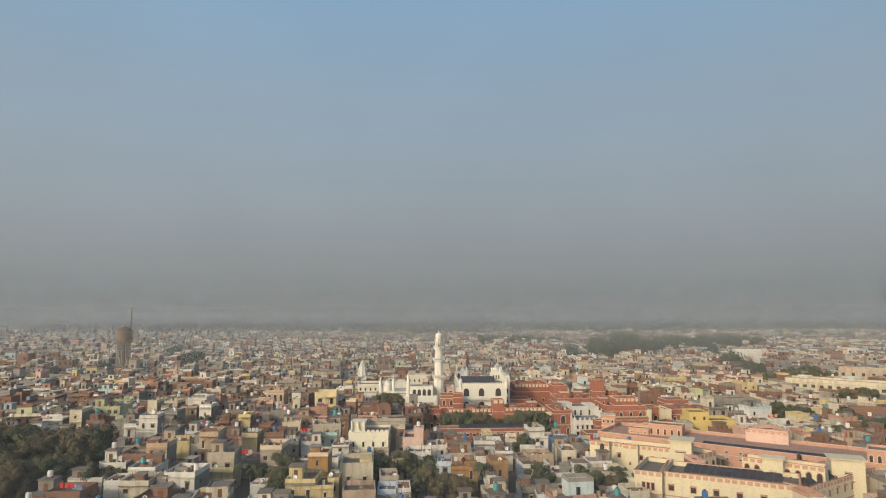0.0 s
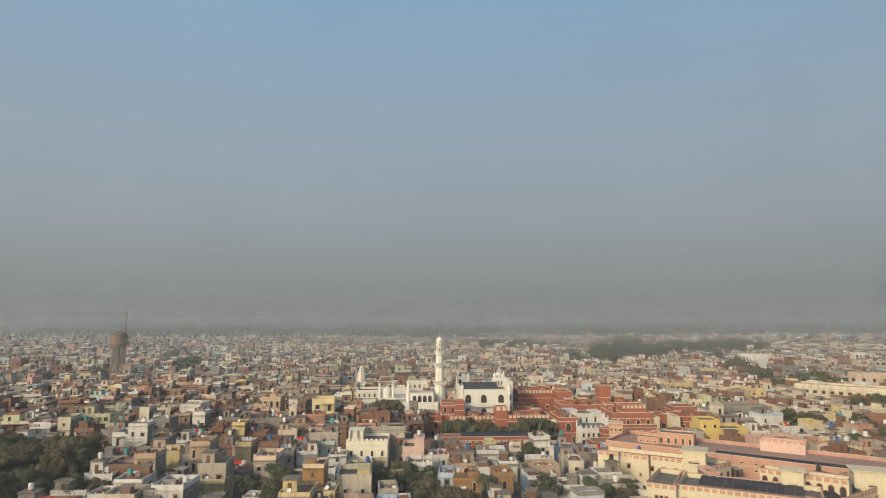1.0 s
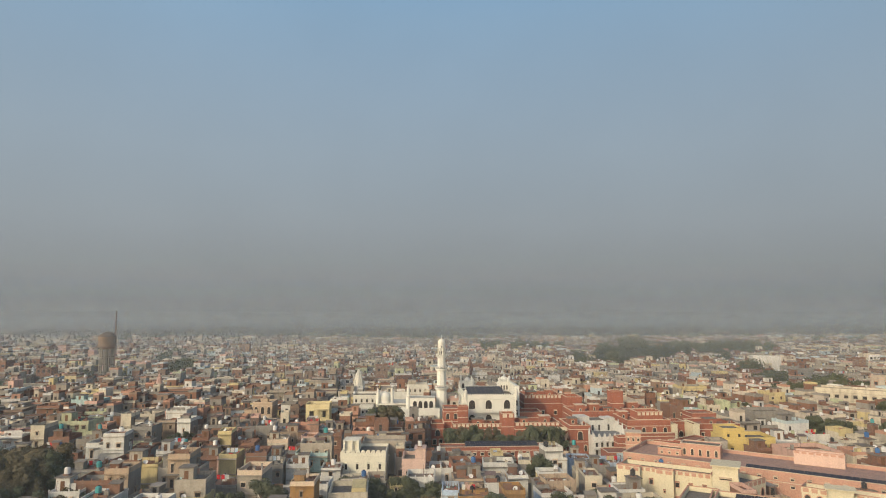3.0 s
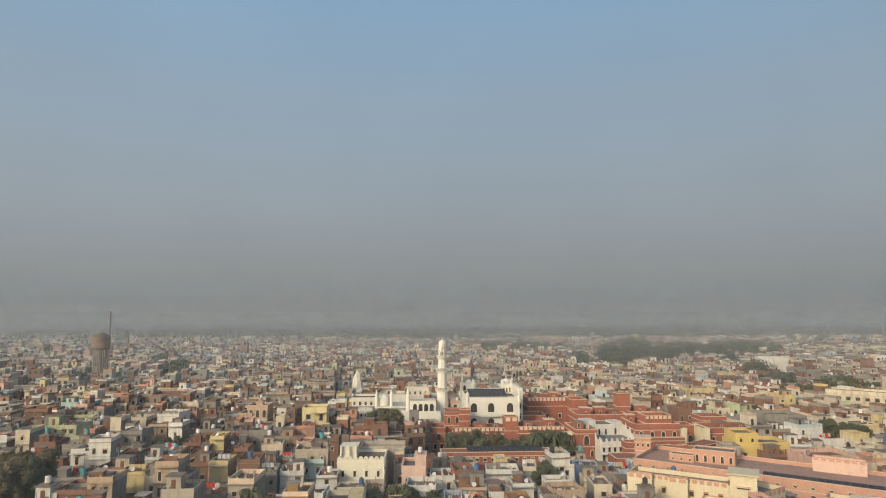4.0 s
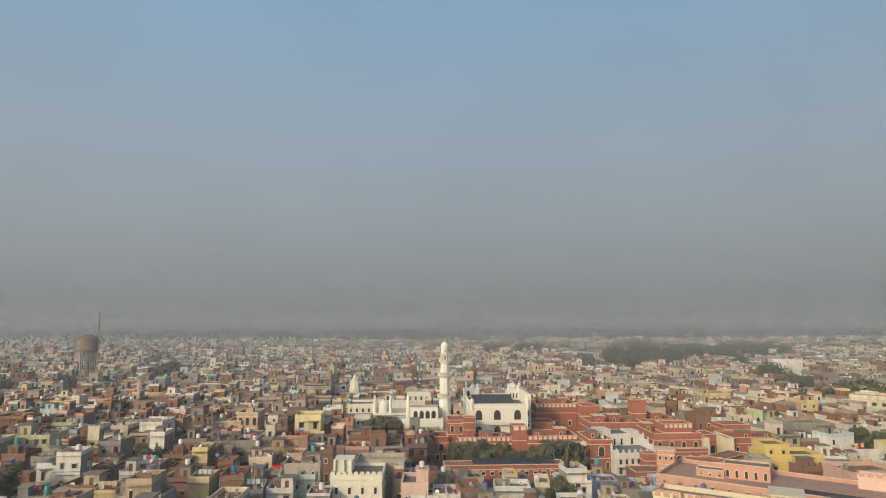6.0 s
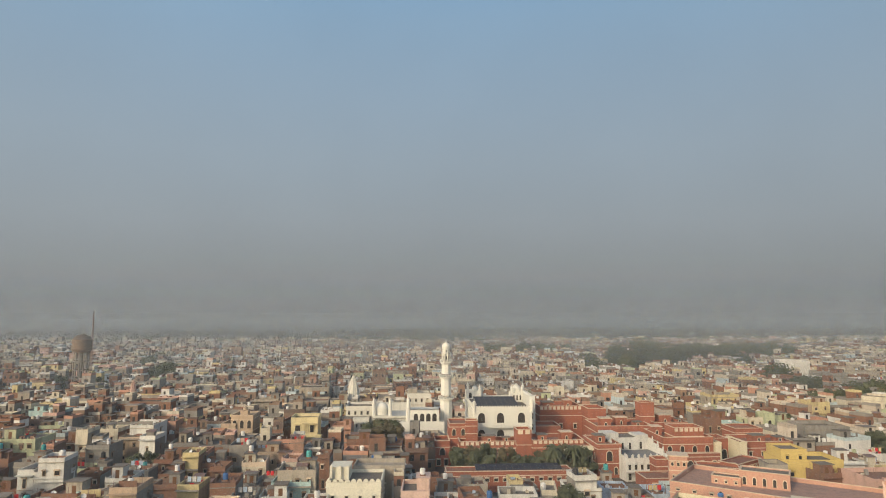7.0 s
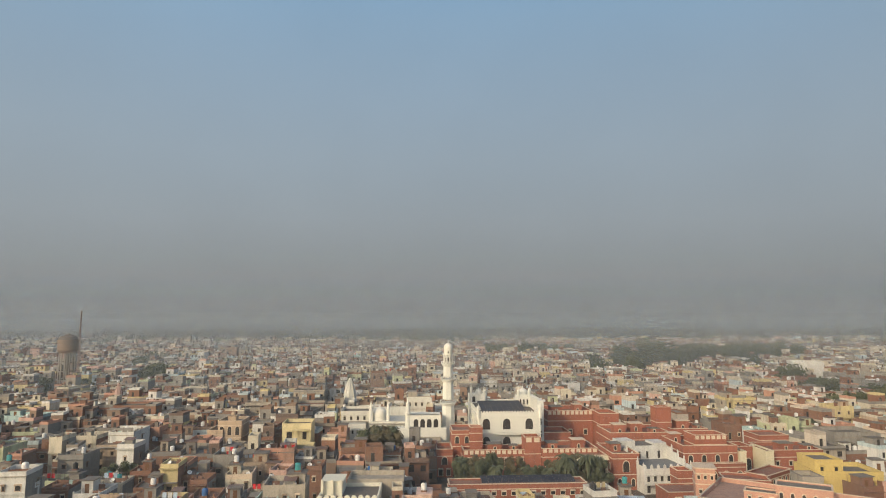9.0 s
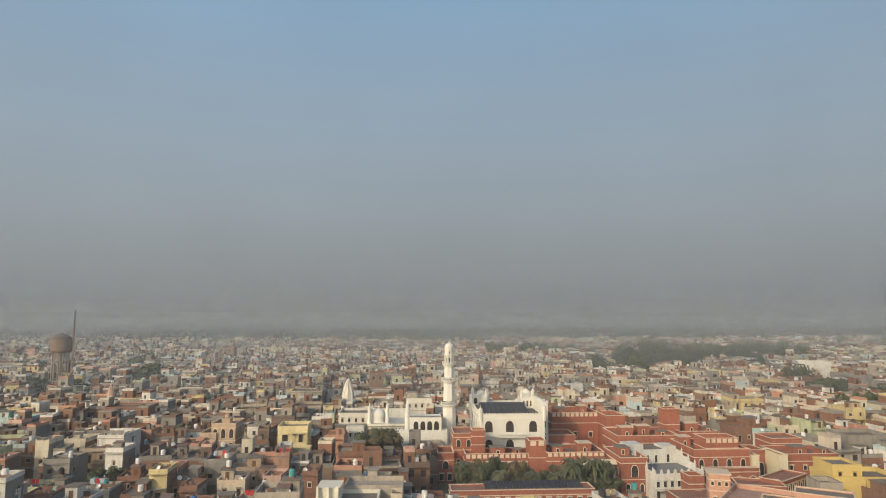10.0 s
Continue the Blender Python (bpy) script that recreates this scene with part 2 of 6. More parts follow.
def window_mesh(w, h, arch=False, frame_mat="window_frame", shade=True):
    """A framed window on a wall that faces -y: proud frame, dark pane behind it, sill and sunshade. Where it serves as
    an open arch or doorway, the dark pane stands in for the shade inside.
    """
    key = (round(w, 1), round(h, 1), arch, frame_mat, shade)
    if key not in SHARED:
        g = Geo()
        t = 0.12
        if arch:
            pts = arch_outline(w, h)
            inner = arch_outline(w - 2 * t, h - 1.5 * t)
            n = len(pts)
            for k in range(n - 1):
                (a, b), (c, d) = pts[k], pts[k + 1]
                (p, q), (r, s) = inner[k], inner[k + 1]
                g.face([(a, -0.1, b), (c, -0.1, d), (r, -0.1, s), (p, -0.1, q)], 0)
                g.face([(p, -0.1, q), (r, -0.1, s), (r, -0.012, s), (p, -0.012, q)], 0)
                g.face([(c, -0.1, d), (a, -0.1, b), (a, 0, b), (c, 0, d)], 0)
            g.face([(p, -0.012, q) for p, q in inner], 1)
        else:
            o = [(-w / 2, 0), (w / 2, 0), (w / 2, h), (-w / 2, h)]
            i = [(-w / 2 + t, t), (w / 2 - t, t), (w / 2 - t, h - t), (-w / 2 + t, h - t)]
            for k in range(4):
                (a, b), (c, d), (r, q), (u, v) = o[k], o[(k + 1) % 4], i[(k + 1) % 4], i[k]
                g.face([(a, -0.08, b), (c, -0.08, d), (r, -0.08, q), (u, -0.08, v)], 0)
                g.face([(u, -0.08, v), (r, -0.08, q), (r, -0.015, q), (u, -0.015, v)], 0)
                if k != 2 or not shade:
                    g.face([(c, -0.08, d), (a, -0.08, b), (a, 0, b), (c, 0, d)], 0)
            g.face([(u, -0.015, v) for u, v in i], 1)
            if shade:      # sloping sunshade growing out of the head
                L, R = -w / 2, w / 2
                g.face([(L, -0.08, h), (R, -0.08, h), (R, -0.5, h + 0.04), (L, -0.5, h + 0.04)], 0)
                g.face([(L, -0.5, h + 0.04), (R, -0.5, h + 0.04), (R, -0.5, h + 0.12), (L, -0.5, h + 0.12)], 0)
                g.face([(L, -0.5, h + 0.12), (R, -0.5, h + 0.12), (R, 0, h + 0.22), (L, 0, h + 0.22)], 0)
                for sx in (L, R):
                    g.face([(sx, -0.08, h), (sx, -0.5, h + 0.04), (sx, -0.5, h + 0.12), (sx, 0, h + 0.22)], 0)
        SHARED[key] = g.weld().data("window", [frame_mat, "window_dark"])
    return SHARED[key]


def arch_outline(w, h, n=7):
    """A pointed arch, from the lower right corner up and over to the lower left."""
    s = h - 0.75 * w
    pts = [(w / 2, 0)]
    for k in range(n + 1):
        u = k / n
        pts.append((w / 2 * math.cos(u * math.pi / 2) ** 0.8, s + 0.75 * w * math.sin(u * math.pi / 2) ** 0.9))
    return pts + [(-x, z) for x, z in reversed(pts[:-1])]


def put_window(parent, face, u, z, w, h, dims, arch=False, frame_mat="window_frame", shade=True):
    """face: front, left, right or back of a block of dims (x0, x1, y0, y1); u runs along the face."""
    x0, x1, y0, y1 = dims
    m = {"front": lambda: pose(x0 + u, y0, z), "left": lambda: pose(x0, y1 - u, z, 0, 0, -90),
         "right": lambda: pose(x1, y0 + u, z, 0, 0, 90), "back": lambda: pose(x1 - u, y1, z, 0, 0, 180)}[face]()
    return part("window", window_mesh(w, h, arch, frame_mat, shade), None, parent, "", m)


def water_tank(x, y, z, kind="white", s=1.0):
    if ("tank", kind) not in SHARED:
        g = Geo().lathe([(0.52, 0), (0.55, 0.1), (0.55, 0.42), (0.58, 0.45), (0.55, 0.48), (0.55, 0.85), (0.58, 0.88), (0.55, 0.91), (0.53, 1.15), (0.22, 1.32)], 14)
        SHARED["tank", kind] = g.data("body", ["tank_" + kind])
        SHARED["lid"] = Geo().lathe([(0.22, 0), (0.24, 0.02), (0.24, 0.12), (0.1, 0.17)], 10).data("lid", ["tank_black"])
        SHARED["stand"] = Geo().box(-0.6, 0.6, -0.6, 0.6, 0.0, 0.3).data("stand", ["brick"])
    t = thing("water_tank", x, y, z, 0, kind + " plastic rooftop water tank on a brick stand", "water tank", "rooftop water tanks")
    t.scale = (s, s, s)
    part("stand", SHARED["stand"], None, t)
    b = part("body", SHARED["tank", kind], None, t, "", pose(0, 0, 0.3))
    part("lid", SHARED["lid"], None, b, "", pose(0, 0, 1.3))
    return t


def satellite_dish(x, y, z, turn):
    if "dish" not in SHARED:
        g = Geo()
        n, rings = 12, [(0.02, 0.0), (0.2, 0.03), (0.36, 0.09), (0.48, 0.17)]
        vs = [(r * math.cos(2 * math.pi * k / n), -d, r * math.sin(2 * math.pi * k / n)) for r, d in rings for k in range(n)]
        g.mesh(vs, [(i * n + k, i * n + (k + 1) % n, (i + 1) * n + (k + 1) % n, (i + 1) * n + k) for i in range(3) for k in range(n)])
        SHARED["dish"] = g.data("dish", ["tank_white"])
        SHARED["dish_pole"] = Geo().tube((0, 0.05, 0), (0, 0.05, 0.75), 0.035).data("pole", ["steel"])
        SHARED["dish_arm"] = Geo().tube((0, -0.02, -0.3), (0, -0.5, 0.0), 0.02).data("feed_arm", ["steel"])
    t = thing("satellite_dish", x, y, z, turn, "small white satellite dish on a short roof pole", "satellite dish", "roof dishes")
    part("pole", SHARED["dish_pole"], None, t)
    d = part("dish", SHARED["dish"], None, t, "", pose(0, 0, 0.8, -35))
    part("feed_arm", SHARED["dish_arm"], None, d)


WORDS = dict(white="whitewashed", cream="cream-plastered", grey="bare grey cement", brick="bare red-brown brick", yellow="yellow-painted", pink="pink-painted",
             green="pale green", salmon="salmon-orange", ochre="ochre-brown", teal="pale teal", blue="pale blue", tan="tan-plastered", stone="weathered buff plaster", red="brick-red painted")
BUILT = []


def house(x, y, w, d, h, turn=0.0, col="cream", side=None, cabin=0.5, tank=None, arch=False, seed=None, ledge=True, wins=True, label=""):
    """A flat-roofed town house: x, y is the middle of its front at the ground, the front faces the local -y."""
    rnd = random.Random(seed if seed is not None else int(x * 37 + y * 101))
    storeys = max(1, round(h / 3.3))
    sh = h / storeys
    names = ("one", "two", "three", "four", "five")
    t = thing("house", x, y, 0, turn, label or "%s %s-storey flat-roofed town house with %s" % (
        WORDS[col], names[min(storeys, 5) - 1], rnd.choice(("a parapet", "a railed roof terrace", "a plain parapet"))), "house", "town houses")
    BUILT.append((x, y, w, d, turn))
    x0, x1 = -w / 2, w / 2
    g = Geo().box(x0, x1, 0, d, -0.3, h)
    if side:
        g.m[1] = g.m[3] = g.m[2] = 1
    part("wall", g, [col, side or col], t)
    part("roof", Geo().box(x0 + 0.19, x1 - 0.19, 0.19, d - 0.19, h, h + 0.06), rnd.choice(("roof_slab", "roof_slab", "roof_brick")), t)
    ph = rnd.choice((0.5, 0.8, 1.0, 1.0))
    g = Geo().ring(x0 - 0.03, x1 + 0.03, -0.03, d + 0.03, h, h + ph, 0.2)
    if rnd.random() < 0.35:
        n = max(2, int(w / 1.6))
        for k in range(n + 1):
            px = x0 + 0.1 + (w - 0.2) * k / n
            g.box(px - 0.12, px + 0.12, -0.05, 0.18, h + ph, h + ph + 0.35)
    part("parapet", g, col if rnd.random() < 0.93 else "trim_cream", t)
    if ledge:
        for k in range(1, storeys + (1 if rnd.random() < 0.6 else 0)):
            part("ledge", Geo().box(x0 - 0.1, x1 + 0.1, -rnd.choice((0.25, 0.5, 0.9)), -0.004, k * sh - 0.12, k * sh, 0, True), rnd.choice((col, col, "grey", "stone")), t)
    dims = (x0, x1, 0, d)
    if wins:
        for s in range(storeys):
            n = max(1, int(w / 2.3))
            for k in range(n):
                if rnd.random() < 0.85:
                    tall = rnd.random() < 0.22
                    put_window(t, "front", w * (k + 0.5) / n + rnd.uniform(-0.2, 0.2), s * sh + (0.15 if tall else 1.0), 0.9 if tall else rnd.choice((0.7, 0.9, 1.2)),
                               2.0 if tall else 1.1, dims, arch and s > 0, "window_frame" if rnd.random() < 0.6 else "trim_cream", not arch)
            for f in ("left", "right"):
                if rnd.random() < 0.4:
                    put_window(t, f, d * rnd.uniform(0.25, 0.75), s * sh + 1.0, 0.9, 1.2, dims)
    done = False
    if rnd.random() < cabin:
        done = True
        cw, cd = min(w * 0.45, 3.0), min(d * 0.4, 3.4)
        cx, cy = rnd.choice((x0 + cw / 2 + 0.25, x1 - cw / 2 - 0.25)), rnd.uniform(0.3, 0.7) * (d - cd - 0.5) + 0.25
        ch = rnd.uniform(2.2, 2.7)
        g = Geo().box(cx - cw / 2, cx + cw / 2, cy, cy + cd, h + 0.06, h + ch)
        c = part("stair_cabin", g, rnd.choice((col, col, side or "grey")), t)
        part("cabin_roof", Geo().box(cx - cw / 2 - 0.25, cx + cw / 2 + 0.25, cy - 0.35, cy + cd + 0.25, h + ch, h + ch + 0.14, 0, True), "roof_slab", c)
        part("door", Geo().box(cx - 0.4, cx + 0.4, cy - 0.05, cy, h + 0.06, h + 1.95), "door_wood", c)
        if tank:
            wx, wy = Matrix.Rotation(radians(turn), 2) @ Vector((cx, cy + cd / 2))
            water_tank(x + wx, y + wy, h + ch + 0.14, tank, rnd.uniform(0.8, 1.0))
    for k in range(rnd.choice((0, 1, 1, 2)) if w > 3.8 else 0):
        q = rnd.random()
        if q < 0.45:      # low dividing wall across the terrace
            v = rnd.uniform(0.3, 0.7) * d
            part("terrace_wall", Geo().box(x0 + 0.2, x0 + 0.2 + (w - 0.4) * rnd.uniform(0.4, 1.0), v, v + 0.15, h + 0.06, h + rnd.uniform(0.7, 1.5)), rnd.choice((col, "brick", "grey")), t)
        elif q < 0.8:     # lean-to shed
            a, b, cc = rnd.uniform(x0 + 0.3, x1 - 2.3), rnd.uniform(0.4, d - 2.2), rnd.uniform(1.6, 2.1)
            s = part("shed", Geo().box(a, a + 1.9, b, b + 1.6, h + 0.06, h + cc), rnd.choice(("brick", "grey", col)), t)
            part("shed_roof", Geo().mesh([(a - 0.2, b - 0.3, h + cc + 0.0), (a + 2.1, b - 0.3, h + cc + 0.0), (a + 2.1, b + 1.8, h + cc + 0.3), (a - 0.2, b + 1.8, h + cc + 0.3), (a - 0.2, b - 0.3, h + cc + 0.06), (a + 2.1, b - 0.3, h + cc + 0.06), (a + 2.1, b + 1.8, h + cc + 0.36), (a - 0.2, b + 1.8, h + cc + 0.36)],
                                         [(3, 2, 1, 0), (4, 5, 6, 7), (0, 1, 5, 4), (1, 2, 6, 5), (2, 3, 7, 6), (3, 0, 4, 7)]), rnd.choice(("roof_slab", "steel", "concrete")), s)
        else:             # washing line between two poles
            b = rnd.uniform(0.4, 0.8) * d
            g = Geo().tube((x0 + 0.4, b, h), (x0 + 0.4, b, h + 1.9), 0.04).tube((x1 - 0.4, b, h), (x1 - 0.4, b, h + 1.9), 0.04).tube((x0 + 0.4, b, h + 1.85), (x1 - 0.4, b, h + 1.75), 0.02)
            part("washing_line", g, "steel", t)
            for j in range(3):
                u = x0 + 0.8 + j * 0.95
                part("cloth", Geo().box(u, u + 0.7, b - 0.03, b + 0.03, h + 0.8, h + 1.76), rnd.choice(("white", "red_cloth", "blue", "pink", "yellow")), t)
    g = Geo()
    for k in range(rnd.randint(4, 9) if y < 260 else 0):
        a, b, q = rnd.uniform(x0 + 0.3, x1 - 0.9), rnd.uniform(0.3, d - 0.9), rnd.random()
        if q < 0.4:
            g.box(a, a + rnd.uniform(0.3, 0.9), b, b + rnd.uniform(0.2, 0.7), h + 0.06, h + rnd.uniform(0.3, 1.1), rnd.randint(0, 2))
        elif q < 0.7:     # low brick edge
            g.box(a, min(x1 - 0.25, a + rnd.uniform(0.8, 2.2)), b, b + 0.14, h + 0.06, h + rnd.uniform(0.4, 0.9), 0)
        else:             # leaning pole
            g.tube((a, b, h), (a + rnd.uniform(-0.2, 0.2), b, h + rnd.uniform(1.2, 2.4)), 0.05, 0.04, 5, 3)
    if g.v:
        part("roof_clutter", g, [rnd.choice(("brick", "roof_brick")), "grey", rnd.choice(("white", "blue", "red_cloth", "cream", "teal")), "steel"], t)
    if rnd.random() < 0.22 and y < 200:
        wx, wy = Matrix.Rotation(radians(turn), 2) @ Vector((rnd.uniform(-0.35, 0.35) * w, 0.6))
        satellite_dish(x + wx, y + wy, h + 0.06, rnd.uniform(-40, 40))
    if tank and not done:
        wx, wy = Matrix.Rotation(radians(turn), 2) @ Vector((rnd.uniform(-0.3, 0.3) * w, d * 0.6))
        water_tank(x + wx, y + wy, h + 0.06, tank, rnd.uniform(0.8, 1.05))
    return t


# ---- ground, sky and haze sheets ----
def arc_sheet(r, half, z0, z1, n=48):
    g = Geo()
    for k in range(n):
        a0, a1 = (radians(-half + 2 * half * j / n) for j in (k, k + 1))
        g.face([(r * math.sin(a0), r * math.cos(a0), z0), (r * math.sin(a1), r * math.cos(a1), z0), (r * math.sin(a1), r * math.cos(a1), z1), (r * math.sin(a0), r * math.cos(a0), z1)])
    return g


ground = new("ground", Geo().mesh([(-4700, -1500, 0), (4700, -1500, 0), (4700, 4700, 0), (-4700, 4700, 0)], [(0, 1, 2, 3)]).data("ground", ["earth"]))
tagged(ground, "dusty grey-brown ground of lanes and yards", "ground", kind="structure")
bd = new("backdrop", arc_sheet(4400, 62, -60, 3000).data("backdrop", [sky_backdrop_mat()]))
tagged(bd, "pale hazy blue-grey morning sky down to the horizon", "sky", kind="structure")
# Seven upright sheets added across the town in place of real air haze.
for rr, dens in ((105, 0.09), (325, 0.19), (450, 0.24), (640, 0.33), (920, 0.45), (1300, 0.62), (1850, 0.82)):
    hz = new("backdrop", Geo().mesh([(-rr * 1.6, rr, 0), (rr * 1.6, rr, 0), (rr * 1.6, rr, 112), (-rr * 1.6, rr, 112)], [(0, 1, 2, 3)]).data("haze", [haze_sheet_mat("haze", dens, (0.262, 0.304, 0.356))]))
    tagged(hz, "flat see-through sheet standing in for morning haze over the town", "haze", kind="structure")
KEEP = []          # x0, x1, y0, y1 kept free of the ordinary houses


def keep(x0, x1, y0, y1):
    KEEP.append((x0, x1, y0, y1))


# ---- the white mosque ----
def finial(g, x, y, z, s=1.0, mi=0):
    g.lathe([(0.10 * s, z), (0.16 * s, z + 0.15 * s), (0.05 * s, z + 0.3 * s), (0.12 * s, z + 0.45 * s), (0.03 * s, z + 0.6 * s), (0.015 * s, z + 1.1 * s)], 8, x, y, mi)


def dome_profile(r, z, drum=0.3):
    return [(r * 0.96, z), (r * 0.96, z + drum * r)] + [(r * (math.cos(u) ** 0.75) * (1.0 + 0.10 * math.sin(2 * u)), z + drum * r + 1.15 * r * math.sin(u) + 0.12 * r * (u / 1.5) ** 4) for u in [k * 1.5 / 9 for k in range(10)]]


def minaret(x, y):
    t = thing("minaret", x, y, 0, 0, "tall white octagonal minaret with three balconies and a dome", "minaret")
    part("shaft", Geo().lathe([(2.05, 0), (2.0, 8), (1.85, 14.6), (1.85, 14.61)], 8, turn=0.39).lathe([(1.72, 15.6), (1.62, 21.2)], 8, turn=0.39).lathe([(1.50, 22.1), (1.42, 25.7)], 8, turn=0.39), "mosque_white", t)
    for z, r in ((14.6, 1.85), (21.2, 1.62), (25.7, 1.42)):
        g = Geo().lathe([(r, z - 0.7), (r + 0.18, z - 0.5), (r + 0.25, z - 0.3), (r + 0.55, z - 0.08), (r + 0.55, z), (r + 0.55, z + 0.12)], 16)
        b = part("balcony", g, "mosque_white", t)
        rail = Geo()
        for k in range(16):
            a0, a1 = 2 * math.pi * k / 16, 2 * math.pi * (k + 1) / 16
            R = r + 0.5
            rail.tube((R * math.cos(a0), R * math.sin(a0), z + 0.1), (R * math.cos(a0), R * math.sin(a0), z + 0.75), 0.07)
            rail.tube((R * math.cos(a0), R * math.sin(a0), z + 0.75), (R * math.cos(a1), R * math.sin(a1), z + 0.75), 0.07)
        part("railing", rail, "mosque_white", b)
    lan = Geo().lathe([(1.0, 25.8), (1.0, 28.3)], 8, turn=0.39).lathe([(1.42, 28.3), (1.62, 28.45), (1.62, 28.6), (1.3, 28.62)], 8, turn=0.39).lathe([(1.2, 28.6), (1.15, 29.7)], 8, turn=0.39)
    for k in range(8):
        a = 0.39 + k * math.pi / 4
        lan.tube((1.28 * math.cos(a), 1.28 * math.sin(a), 25.8), (1.28 * math.cos(a), 1.28 * math.sin(a), 28.3), 0.16)
    part("lantern", lan, "mosque_white", t)
    for k in range(8):
        a = math.degrees(k * math.pi / 4)
        part("opening", window_mesh(0.62, 1.7, True, "mosque_white", False), None, t, "", pose(0, 0, 0, 0, 0, a) @ pose(0, -0.93, 26.1))
        if k in (0, 2, 6):
            part("opening", window_mesh(0.55, 0.8, True, "mosque_white", False), None, t, "", pose(0, 0, 0, 0, 0, a) @ pose(0, -1.09, 28.75))
    d = Geo().lathe(dome_profile(1.28, 29.7), 20)
    finial(d, 0, 0, 31.5, 1.3)
    part("dome", d, "mosque_white", t)
    return t


def turret(parent, x, y, z, r, h, dome=True):
    g = Geo().lathe([(r, z), (r, z + h), (r * 1.3, z + h + 0.15), (r * 1.3, z + h + 0.3), (r * 0.9, z + h + 0.32)], 8, x, y, turn=0.39)
    if dome:
        g.lathe(dome_profile(r, z + h + 0.3), 12, x, y)
        finial(g, x, y, z + h + 0.3 + r * 1.5, 0.8)
    return part("turret", g, "mosque_white", parent)


def merlons(g, x0, x1, y, z, step=0.9, s=0.5, h=0.55, mi=0, along="x"):
    n = max(1, int(abs(x1 - x0) / step))
    for k in range(n + 1):
        u = x0 + (x1 - x0) * k / n
        a, b = u - s / 2, u + s / 2
        if along == "x":
            g.mesh([(a, y, z), (b, y, z), (b, y, z + h * 0.6), (u, y, z + h), (a, y, z + h * 0.6), (a, y + 0.18, z), (b, y + 0.18, z), (b, y + 0.18, z + h * 0.6), (u, y + 0.18, z + h), (a, y + 0.18, z + h * 0.6)],
                   [(0, 1, 2, 3, 4), (9, 8, 7, 6, 5), (1, 6, 7, 2), (2, 7, 8, 3), (3, 8, 9, 4), (4, 9, 5, 0)], mi)
        else:
            g.mesh([(y, a, z), (y, b, z), (y, b, z + h * 0.6), (y, u, z + h), (y, a, z + h * 0.6), (y + 0.18, a, z), (y + 0.18, b, z), (y + 0.18, b, z + h * 0.6), (y + 0.18, u, z + h), (y + 0.18, a, z + h * 0.6)],
                   [(4, 3, 2, 1, 0), (5, 6, 7, 8, 9), (2, 7, 6, 1), (3, 8, 7, 2), (4, 9, 8, 3), (0, 5, 9, 4)], mi)


